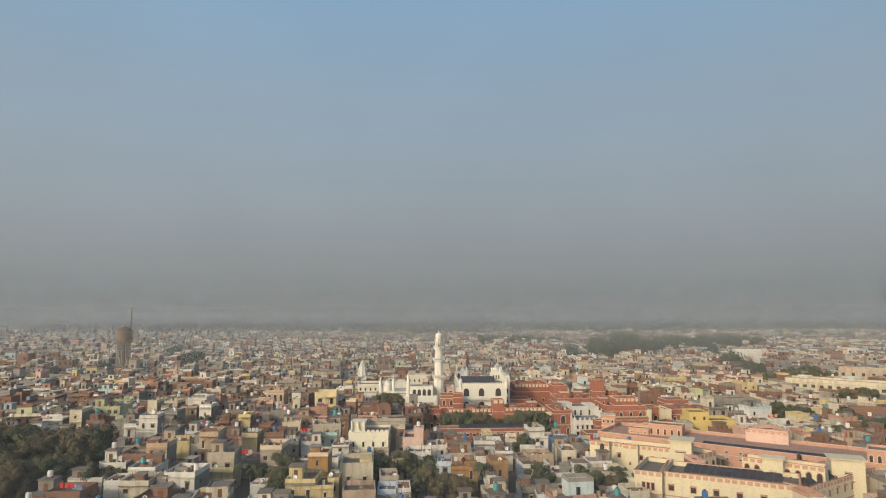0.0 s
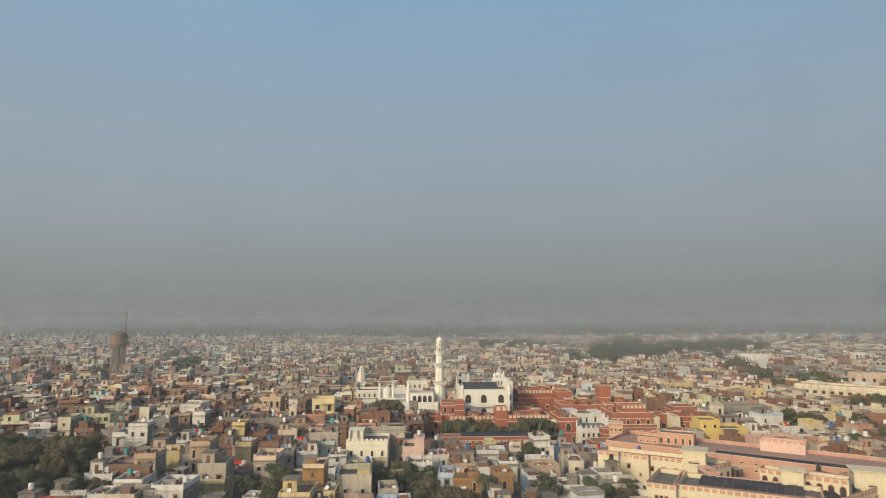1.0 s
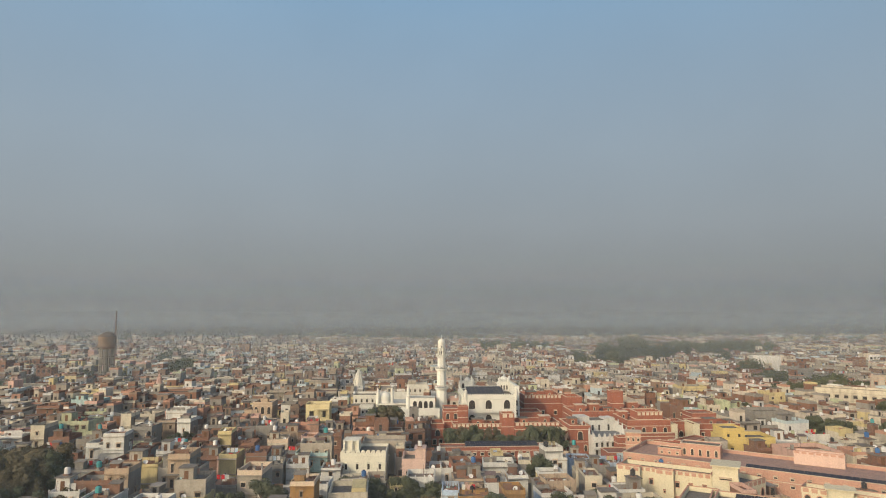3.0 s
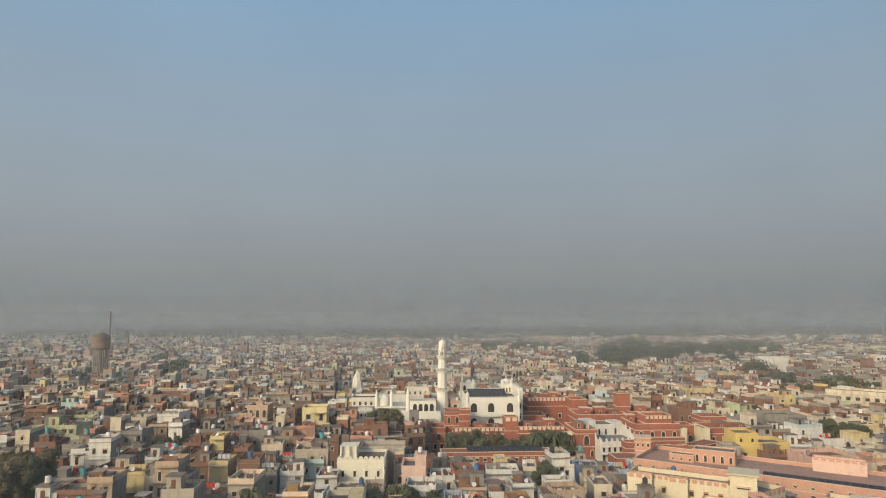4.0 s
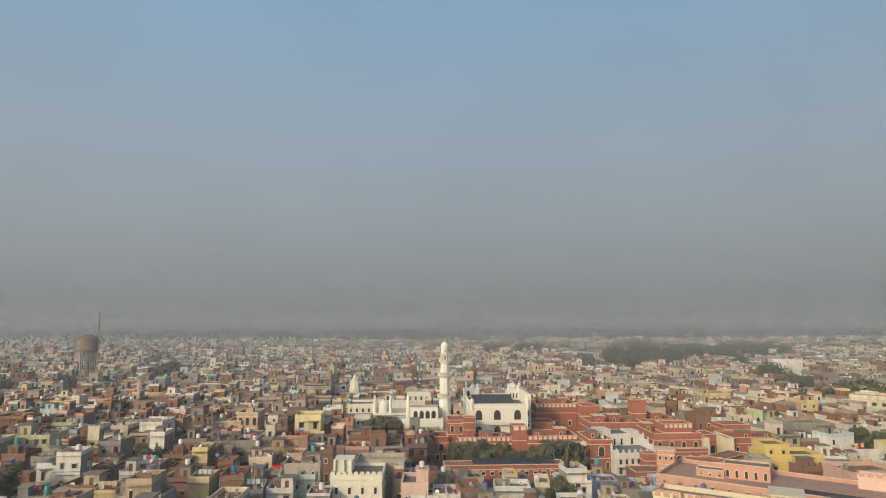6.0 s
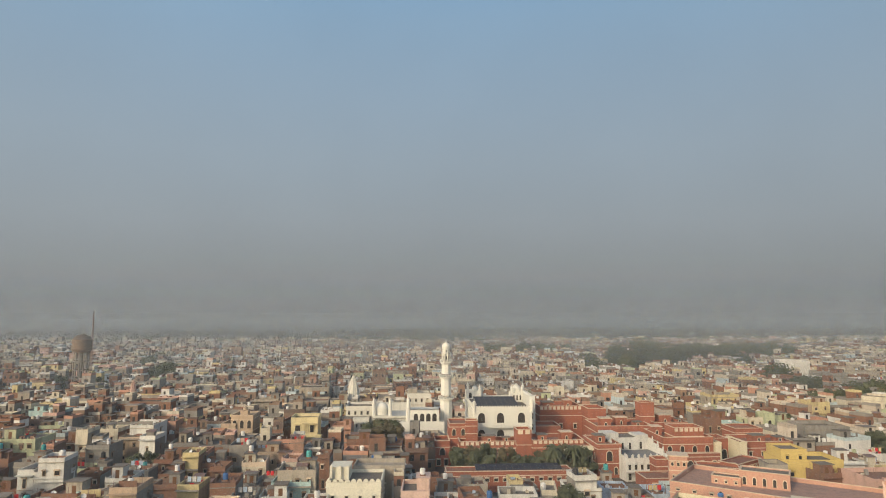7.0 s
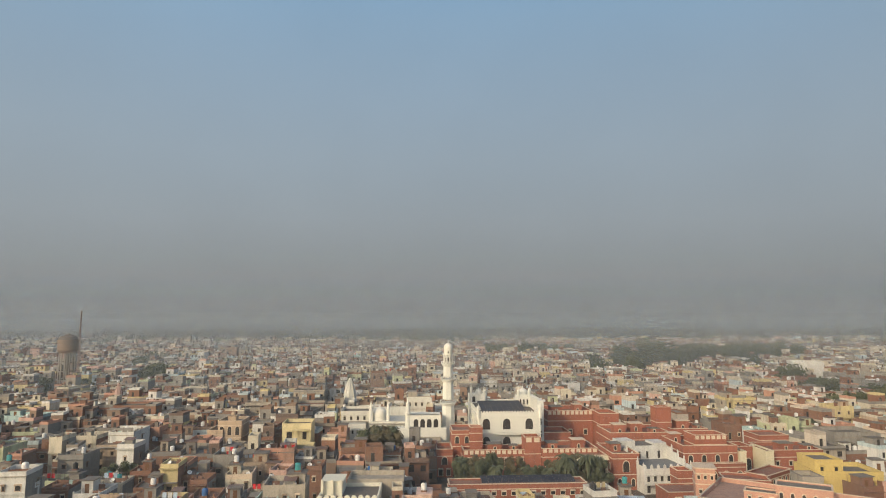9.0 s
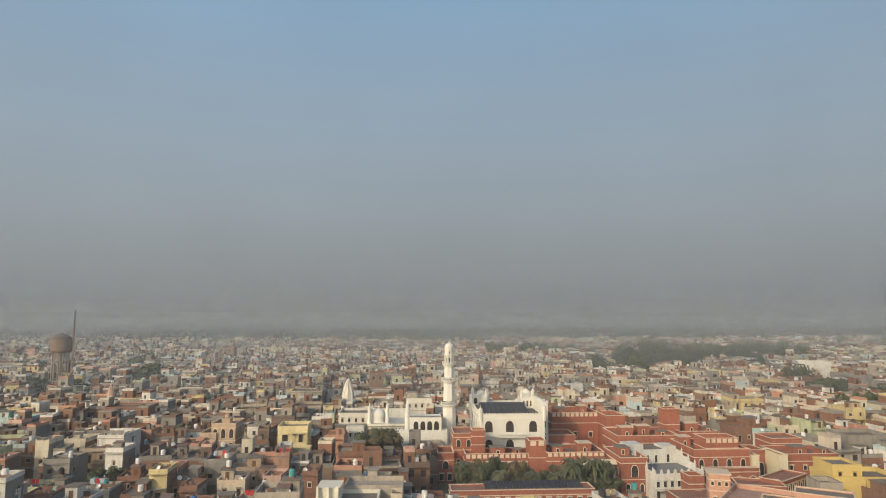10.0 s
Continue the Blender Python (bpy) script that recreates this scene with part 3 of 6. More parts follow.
def mosque():
    t = thing("mosque", 28.4, 232, 0, 0, "white two-storey mosque hall with pointed-arch windows and dark roof", "mosque")
    W, D, H = 16.8, 28.0, 13.2
    x0, x1 = -W / 2, W / 2
    dims = (x0, x1, 0, D)
    part("wall", Geo().box(x0, x1, 0, D, 0, H), "mosque_white", t)
    for z in (8.05, 12.4):
        g = Geo().ring(x0 - 0.2, x1 + 0.2, -0.2, D + 0.2, z, z + 0.25, 0.25)
        part("cornice", g, "mosque_white", t)
    g = Geo().ring(x0 - 0.06, x1 + 0.06, -0.06, D + 0.06, H, H + 0.55, 0.2)
    merlons(g, x0, x1, -0.06, H + 0.55, 0.75, 0.5, 0.45)
    merlons(g, 0, D, x0 - 0.06, H + 0.55, 0.75, 0.5, 0.45, along="y")
    part("parapet", g, "mosque_white", t)
    part("roof", Geo().box(x0 + 0.25, x1 - 0.25, 0.25, D - 0.25, H, H + 0.05), "roof_slab", t)
    # dark pitched shed on the roof
    a, b = x0 + 1.2, x0 + 13.4
    g = Geo().mesh([(a, 2.5, H + 0.05), (b, 2.5, H + 0.05), (b, 2.5, H + 0.6), (a, 2.5, H + 0.6), (a, 14, H + 0.05), (b, 14, H + 0.05), (b, 14, H + 1.9), (a, 14, H + 1.9)],
                   [(0, 1, 2, 3), (3, 2, 6, 7), (1, 5, 6, 2), (4, 0, 3, 7), (5, 4, 7, 6)])
    part("roof_cover", g, "dark_roof", t, "dark sloping roof cover")
    for k in range(9):
        px = a + (b - a) * k / 8
        part("seam", Geo().mesh([(px - 0.04, 2.45, H + 0.62), (px + 0.04, 2.45, H + 0.62), (px + 0.04, 14, H + 1.97), (px - 0.04, 14, H + 1.97)], [(0, 1, 2, 3)]), "steel", t)
    for u in (2.1, 7.6, 13.7):
        put_window(t, "front", u, 9.3, 2.3, 3.0, dims, True, "mosque_white", False)
        put_window(t, "front", u, 4.7, 2.3, 2.9, dims, True, "mosque_white", False)
        for sx in (-1.68, 1.68):
            part("pilaster", Geo().box(x0 + u + sx - 0.09, x0 + u + sx + 0.09, -0.14, -0.004, 8.35, 12.4), "mosque_white", t)
    for k in range(5):
        put_window(t, "left", 3 + k * 5.3, 9.0, 1.6, 2.7, dims, True, "mosque_white", False)
    # balustrade of the middle bay
    g = Geo().box(-4.0, 4.0, -1.1, -0.25, 8.0, 8.2, 0, True)
    for k in range(17):
        g.box(-3.95 + k * 0.485, -3.80 + k * 0.485, -1.05, -0.95, 8.2, 8.95)
    g.box(-4.0, 4.0, -1.08, -0.92, 8.95, 9.1, 0, True)
    part("balustrade", g, "mosque_white", t)
    # corner piers, turrets and the square kiosks at the back
    for px, py, h in ((x0, 0.0, 1.2), (x1, 0.0, 1.6), (-3.0, D, 2.0)):
        turret(t, px, py, H - 1, 0.55, h + 1)
    g = Geo().box(x1 + 0.01, x1 + 1.9, 4.5, 20.0, 0, H + 3.0)
    merlons(g, 4.6, 19.9, x1 + 0.1, H + 3.0, 1.0, 0.6, 0.6, along="y")
    part("side_block", g, "mosque_white", t)
    for k in range(4):
        put_window(t, "front", W + 0.95, 3.2 + 3.2 * k, 0.8, 2.0, (x0, x1, 4.5, D), True, "mosque_white", False)
    g = Geo().box(x1 - 3.6, x1 - 0.02, 14.2, 19.5, H + 0.06, H + 3.0)
    merlons(g, x1 - 3.6, x1, 14.2, H + 3.0, 0.7, 0.5, 0.8)
    k2 = part("kiosk", g, "mosque_white", t)
    for u in (0.8, 1.8, 2.8):
        part("opening", window_mesh(0.7, 1.7, True, "mosque_white", False), None, k2, "", pose(x1 - 3.6 + u, 14.2, H + 0.7))
    for px, py in ((x1 - 3.4, 14.4), (x1 - 0.2, 14.4), (x1 + 0.9, 19.3)):
        turret(t, px, py, H + 3.0, 0.42, 1.0)
    g = Geo().lathe(dome_profile(1.35, H + 3.0), 18, x1 - 1.6, 17)
    finial(g, x1 - 1.6, 17, H + 4.9, 1.3)
    part("dome", g, "mosque_white", t)
    g = Geo().box(x0 + 0.0, x0 + 4.6, 22.6, D - 0.02, H + 0.06, H + 2.6)
    merlons(g, x0, x0 + 4.6, 22.6, H + 2.6, 0.7, 0.5, 0.5)
    k3 = part("kiosk", g, "mosque_white", t)
    part("opening", window_mesh(1.2, 1.9, True, "mosque_white", False), None, k3, "", pose(x0 + 1.2, 22.6, H + 0.4))
    g = Geo().lathe(dome_profile(1.0, H + 2.6), 16, x0 + 2.9, 24.5)
    finial(g, x0 + 2.9, 24.5, H + 4.0)
    part("dome", g, "mosque_white", t)
    turret(t, x0 + 0.4, 22.9, H + 2.6, 0.35, 1.6)
    turret(t, x0 + 4.3, 22.9, H + 2.6, 0.35, 0.8)
    keep(18, 40, 228, 262)


def prayer_court():
    """The older white court with the arcade, its dome and slim corner towers."""
    t = thing("old_mosque", -3.3, 240, 0, 0, "low white mosque court with four-arch arcade, dome and slim towers", "mosque")
    part("wall", Geo().box(-1.0, 15.2, 0, 3, 0, 8.5), "mosque_white", t)
    part("arcade", Geo().box(5.0, 13.6, 0.3, 6, 8.5, 12.0), "mosque_white", t)
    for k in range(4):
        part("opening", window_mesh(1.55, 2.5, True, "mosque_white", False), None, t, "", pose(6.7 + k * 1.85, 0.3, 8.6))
    for k in range(14):
        g = Geo()
        merlons(g, 5.3 + k * 0.6, 5.3 + k * 0.6, 0.3, 12.0, 0.6, 0.4, 0.35)
        part("merlon", g, "mosque_white", t)
    part("side_wing", Geo().box(-14.8, -6.6, 8.0, 18.0, 0, 11.4).ring(-14.9, -6.5, 7.95, 18.1, 11.4, 12.2, 0.25), "old_white", t)
    part("terrace", Geo().box(-6.5, 4.9, 6.0, 18.0, 0, 9.4).ring(-6.45, 4.95, 17.7, 18.1, 9.4, 12.0, 0.2), "old_white", t)
    part("roof", Geo().box(-14.5, -6.9, 8.3, 17.7, 11.4, 11.5), "roof_slab", t)
    part("low_wing", Geo().box(-14.8, -7.5, 4.6, 7.9, 0, 9.0), "old_white", t)
    for k in range(5):
        part("window", window_mesh(0.8, 1.2, False, "mosque_white"), None, t, "", pose(-14.0 + k * 1.4, 4.6, 6.2))
    d = Geo().lathe(dome_profile(2.1, 9.4, 0.55), 24, -3.8, 9.5)
    finial(d, -3.8, 9.5, 12.8, 1.3)
    part("dome", d, "mosque_white", t)
    for px, py in ((-6.2, 7.2), (-1.2, 7.2)):
        part("corner_tower", Geo().lathe([(0.55, 9), (0.5, 12.6), (0.65, 12.7), (0.65, 12.85), (0.42, 12.9), (0.36, 13.9), (0.5, 14.0), (0.3, 14.1), (0.02, 15.0)], 10, px, py), "mosque_white", t)
    part("corner_tower", Geo().lathe([(0.75, 0), (0.7, 12.2), (0.9, 12.3), (0.9, 12.5), (0.6, 12.55), (0.5, 15.2), (0.65, 15.3), (0.4, 15.4), (0.02, 16.8)], 10, 4.4, 0.8), "mosque_white", t)
    part("gate_house", Geo().box(-1.2, 2.6, -4.5, -0.02, 0, 6.0).box(-1.5, 2.9, -4.8, 0, 6.0, 6.2, 0, True), "mosque_white", t)
    part("opening", window_mesh(1.5, 2.2, True, "mosque_white", False), None, t, "", pose(1.6, -4.5, 3.0))
    part("plain_annex", Geo().box(6.8, 13.4, -6.0, -0.02, 0, 5.4).ring(6.7, 13.5, -6.1, 0, 5.4, 6.1, 0.2), "stone", t)
    for k in range(4):
        part("window", window_mesh(0.9, 1.3, False, "old_white"), None, t, "", pose(-13.8 + k * 1.9, 7.95, 9.5))
    for k in range(5):
        part("window", window_mesh(0.7, 1.2, True, "old_white", False), None, t, "", pose(0.2 + k * 1.05, 6.0, 7.2))
    part("ledge", Geo().box(-15.0, -6.4, 7.4, 7.94, 9.1, 9.25, 0, True).box(-6.4, 4.2, 5.5, 5.99, 8.7, 8.85, 0, True), "grey", t)
    keep(-19, 13, 233, 259)


def temple_spire(x, y, z, r, h, col, label):
    t = thing("temple", x, y, 0, 0, label, "temple")
    part("base", Geo().box(-r * 1.5, r * 1.5, -r * 1.5, r * 1.5, 0, z), "stone", t)
    g = Geo()
    n = 14
    prof = [(r * (1 - u ** 2.3 * 0.86), z + h * 0.86 * u) for u in [k / n for k in range(n + 1)]]
    g.lathe(prof, 24)
    for k in range(8):
        a = k * math.pi / 4
        for j in range(n):
            (r0, z0), (r1, z1) = prof[j], prof[j + 1]
            g.tube((r0 * math.cos(a), r0 * math.sin(a), z0), (r1 * math.cos(a), r1 * math.sin(a), z1), r * 0.13, r * 0.11, 5)
    g.lathe([(r * 0.26, z + h * 0.86), (r * 0.3, z + h * 0.89), (r * 0.2, z + h * 0.92)], 12)
    part("spire", g, col, t)
    f = Geo()
    finial(f, 0, 0, z + h * 0.91, h * 0.09)
    part("finial", f, "trim_cream", t)


def water_tower(x, y):
    t = thing("water_tower", x, y, 0, 0, "weathered concrete water tower with a domed cylindrical tank on tall columns", "water tower")
    n = 12
    for k in range(n):
        a = 2 * math.pi * (k + 0.5) / n
        part("column", Geo().tube((3.45 * math.cos(a), 3.45 * math.sin(a), 0), (3.45 * math.cos(a), 3.45 * math.sin(a), 22.3), 0.3, 0.3, 8), "concrete", t)
    for z in (5.2, 9.4, 13.6, 17.8):
        g = Geo()
        for k in range(n):
            a, b = 2 * math.pi * (k + 0.5) / n, 2 * math.pi * (k + 1.5) / n
            g.tube((3.45 * math.cos(a), 3.45 * math.sin(a), z), (3.45 * math.cos(b), 3.45 * math.sin(b), z), 0.28, 0.28, 6)
        part("ring_beam", g, "concrete", t)
    part("stair_shaft", Geo().lathe([(1.0, 0), (1.0, 22.1)], 10), "concrete", t)
    part("tank", Geo().lathe([(1.2, 22.0), (3.7, 22.2), (4.5, 23.2), (4.75, 23.3), (4.75, 23.6), (4.5, 23.7), (4.5, 27.9), (4.8, 28.0), (4.8, 28.4), (4.4, 28.5)], 32), "rusty_concrete", t)
    part("dome", Geo().lathe([(4.4, 28.5), (4.0, 29.4), (3.0, 30.2), (1.8, 30.8), (0.7, 31.0), (0.6, 31.5), (0.1, 31.7)], 32), "dark_concrete", t)


def mast(x, y, h, w=1.6, label="thin red and white steel lattice mast"):
    t = thing("radio_mast", x, y, 0, 0, label, "mast")
    n = int(h / 2.5)
    legs = [(-1, -1), (1, -1), (1, 1), (-1, 1)]
    for a, b in legs:
        part("leg", Geo().tube((a * w, b * w, 0), (a * w * 0.25, b * w * 0.25, h), 0.13, 0.09, 5), "steel", t)
    g = Geo()
    for k in range(n):
        z0, z1 = h * k / n, h * (k + 1) / n
        s0, s1 = w * (1 - 0.75 * k / n), w * (1 - 0.75 * (k + 1) / n)
        for j in range(4):
            (a, b), (c, d) = legs[j], legs[(j + 1) % 4]
            g.tube((a * s0, b * s0, z0), (c * s1, d * s1, z1), 0.05, 0.05, 4)
            g.tube((a * s1, b * s1, z1), (c * s1, d * s1, z1), 0.05, 0.05, 4)
    part("bracing", g, "steel", t)


def leaf_cloud(rng, n, blobs, size):
    """n leaf clumps, as small tilted quads, over the shells of the blobs (x, y, z, rx, rz)."""
    wts = np.array([b[3] ** 2 for b in blobs])
    pick = rng.choice(len(blobs), n, p=wts / wts.sum())
    B = np.array(blobs)[pick]
    d = rng.normal(size=(n, 3))
    d /= np.linalg.norm(d, axis=1)[:, None]
    rad = rng.uniform(0.35, 1.22, n) ** 0.7
    c = B[:, :3] + d * rad[:, None] * np.stack([B[:, 3], B[:, 3], B[:, 4]], 1)
    u = rng.normal(size=(n, 3))
    u -= d * (u * d).sum(1)[:, None] * 0.7
    u /= np.linalg.norm(u, axis=1)[:, None]
    w = np.cross(u, d) + rng.normal(size=(n, 3)) * 0.35
    s = size * rng.uniform(0.6, 1.4, n)[:, None]
    v = np.stack([c - u * s - w * s * 0.5, c + u * s * 0.2 - w * s * 0.6, c + u * s + w * s * 0.4, c - u * s * 0.3 + w * s * 0.7], 1).reshape(-1, 3)
    return v


def quads_mesh(name, v, matname):
    me = bpy.data.meshes.new(name)
    n = len(v) // 4
    me.vertices.add(len(v))
    me.vertices.foreach_set("co", v.astype(np.float32).ravel())
    me.loops.add(len(v))
    me.loops.foreach_set("vertex_index", np.arange(len(v), dtype=np.int32))
    me.polygons.add(n)
    me.polygons.foreach_set("loop_start", np.arange(0, len(v), 4, dtype=np.int32))
    me.materials.append(MATS[matname])
    me.update(calc_edges=True)
    me.validate()
    return me


def tree_mesh(seed, h, r, leaf="leaf", n=7500):
    rng = np.random.default_rng(seed)
    rnd = random.Random(seed)
    g = Geo()
    g.tube((0, 0, -0.2), (0.15, 0.1, h * 0.45), 0.04 * h, 0.026 * h, 8)
    blobs = []
    for k in range(13):
        a = 2 * math.pi * k / 13 + rnd.uniform(-0.4, 0.75)
        rr = r * rnd.uniform(0.2, 0.85)
        z = h * rnd.uniform(0.38, 0.88)
        p = (rr * math.cos(a), rr * math.sin(a), z)
        g.tube((0.1, 0.05, h * rnd.uniform(0.25, 0.42)), p, 0.016 * h, 0.005 * h, 5)
        blobs.append((*p, r * rnd.uniform(0.2, 0.4), h * rnd.uniform(0.09, 0.17)))
    blobs.append((0, 0, h * 0.86, r * 0.3, h * 0.14))
    return g.data("trunk", ["bark"]), quads_mesh("crown", leaf_cloud(rng, n, blobs, 0.021 * h), leaf)


TREES = {}


def tree(x, y, h=8.0, r=3.6, kind=0, dry=False):
    key = (kind % 5, dry)
    if key not in TREES:
        TREES[key] = tree_mesh(11 + key[0] + 7 * dry, 8.0, 3.8, "leaf_dry" if dry else "leaf")
    t = thing("tree", x, y, 0, kind * 67.0 + x * 13, ("dusty yellowish broad tree with an open crown" if dry else "dark green broad-crowned tree with an uneven dense crown") + " among the houses", "tree", "town trees")
    t.scale = (r / 3.8, r / 3.8, h / 8.0)
    part("trunk", TREES[key][0], None, t)
    part("crown", TREES[key][1], None, t)
    return t


def palm(x, y, h=9.0):
    if "palm" not in TREES:
        g = Geo().tube((0, 0, -0.1), (0.25, 0.1, 4), 0.2, 0.15, 7).tube((0.25, 0.1, 4), (0.1, 0.2, 8), 0.15, 0.12, 7)
        f = Geo()
        rnd = random.Random(4)
        for k in range(34):
            a, up = k * 2.4, rnd.uniform(-0.5, 1.1)
            L = rnd.uniform(2.2, 3.1)
            pts = [Vector((0.1 + L * u * math.cos(a), 0.2 + L * u * math.sin(a), 8 + L * (up * u - 0.95 * u * u))) for u in (0, 0.25, 0.5, 0.75, 1)]
            sd = Vector((-math.sin(a), math.cos(a), 0))
            for p, q, wd in zip(pts, pts[1:], (0.3, 0.5, 0.45, 0.25)):
                for s in (-1, 1):
                    f.face([p, q, q + sd * s * wd - Vector((0, 0, 0.22)), p + sd * s * wd * 0.8 - Vector((0, 0, 0.2))])
        TREES["palm"] = g.data("trunk", ["bark"]), f.data("fronds", ["leaf"])
    t = thing("palm_tree", x, y, 0, x * 31.0, "slender palm tree with a drooping crown of fronds", "palm tree", "palms")
    t.scale = (h / 9,) * 3
    part("trunk", TREES["palm"][0], None, t)
    part("fronds", TREES["palm"][1], None, t)


# ---- larger buildings ----
def building(x, y, w, d, h, turn, col, label, rows=(), side_rows=(), trim="trim_cream", name="building", category="building", bands=(), crest=False, roof="roof_slab", parapet=0.9, keepout=True):
    """A large flat-roofed block. rows: (sill height, number, width, height, arched) of windows on the front; side_rows the same on both sides."""
    t = thing(name, x, y, 0, turn, label, category)
    x0, x1 = -w / 2, w / 2
    part("wall", Geo().box(x0, x1, 0, d, -0.3, h), col, t)
    part("roof", Geo().box(x0 + 0.21, x1 - 0.21, 0.21, d - 0.21, h, h + 0.06), roof, t)
    g = Geo().ring(x0 - 0.04, x1 + 0.04, -0.04, d + 0.04, h, h + parapet, 0.22)
    part("parapet", g, col, t)
    part("coping", Geo().ring(x0 - 0.09, x1 + 0.09, -0.09, d + 0.09, h + parapet, h + parapet + 0.11, 0.3), trim, t)
    if crest:
        n = max(2, int(w / 1.3))
        for k in range(n):
            u = x0 + w * (k + 0.5) / n
            part("panel", Geo().box(u - w / n * 0.34, u + w / n * 0.34, -0.10, -0.044, h + 0.12, h + parapet - 0.1), trim, t)
    for z in bands:
        part("band", Geo().ring(x0 - 0.14, x1 + 0.14, -0.14, d + 0.14, z, z + 0.15, 0.14), trim, t)
    dims = (x0, x1, 0, d)
    for faces, rr in ((("front",), rows), (("left", "right"), side_rows)):
        for f in faces:
            for z, n, ww, wh, ar in rr:
                L = w if f == "front" else d
                for k in range(n):
                    put_window(t, f, L * (k + 0.5) / n, z, ww, wh, dims, ar, trim, not ar)
    if keepout:
        BUILT.append((x, y, w, d, turn))
    return t


def solar_rows(x, y, z, w, d, turn, n):
    """Tilted rows of dark solar panels on a roof."""
    for k in range(n):
        v = d * (k + 0.5) / n
        q = Matrix.Rotation(radians(turn), 2) @ Vector((0, v))
        t = thing("solar_array", x + q[0], y + q[1], z, turn, "tilted row of dark blue solar panels on a roof", "solar panels", "solar arrays")
        m = max(2, int(w / 1.4))
        for j in range(m):
            g = Geo()
            a, b = -w / 2 + w * j / m + 0.03, -w / 2 + w * (j + 1) / m - 0.03
            g.mesh([(a, 0, 0.25), (b, 0, 0.25), (b, d / n * 0.75, 0.85), (a, d / n * 0.75, 0.85), (a, 0, 0.19), (b, 0, 0.19), (b, d / n * 0.75, 0.79), (a, d / n * 0.75, 0.79)],
                   [(0, 1, 2, 3), (4, 5, 1, 0), (5, 6, 2, 1), (6, 7, 3, 2), (7, 4, 0, 3)])
            part("panel", g, "solar", t)
        part("rack", Geo().box(-w / 2, w / 2, 0.02, 0.1, 0, 0.19).box(-w / 2, w / 2, d / n * 0.66, d / n * 0.72, 0, 0.7), "steel", t)


def front_line(p0, p1, d, h, col, label, **kw):
    """A block whose front runs from p0 to p1 on the ground."""
    turn = math.degrees(math.atan2(p1[1] - p0[1], p1[0] - p0[0]))
    return building((p0[0] + p1[0]) / 2, (p0[1] + p1[1]) / 2, math.hypot(p1[0] - p0[0], p1[1] - p0[1]), d, h, turn, col, label, **kw)


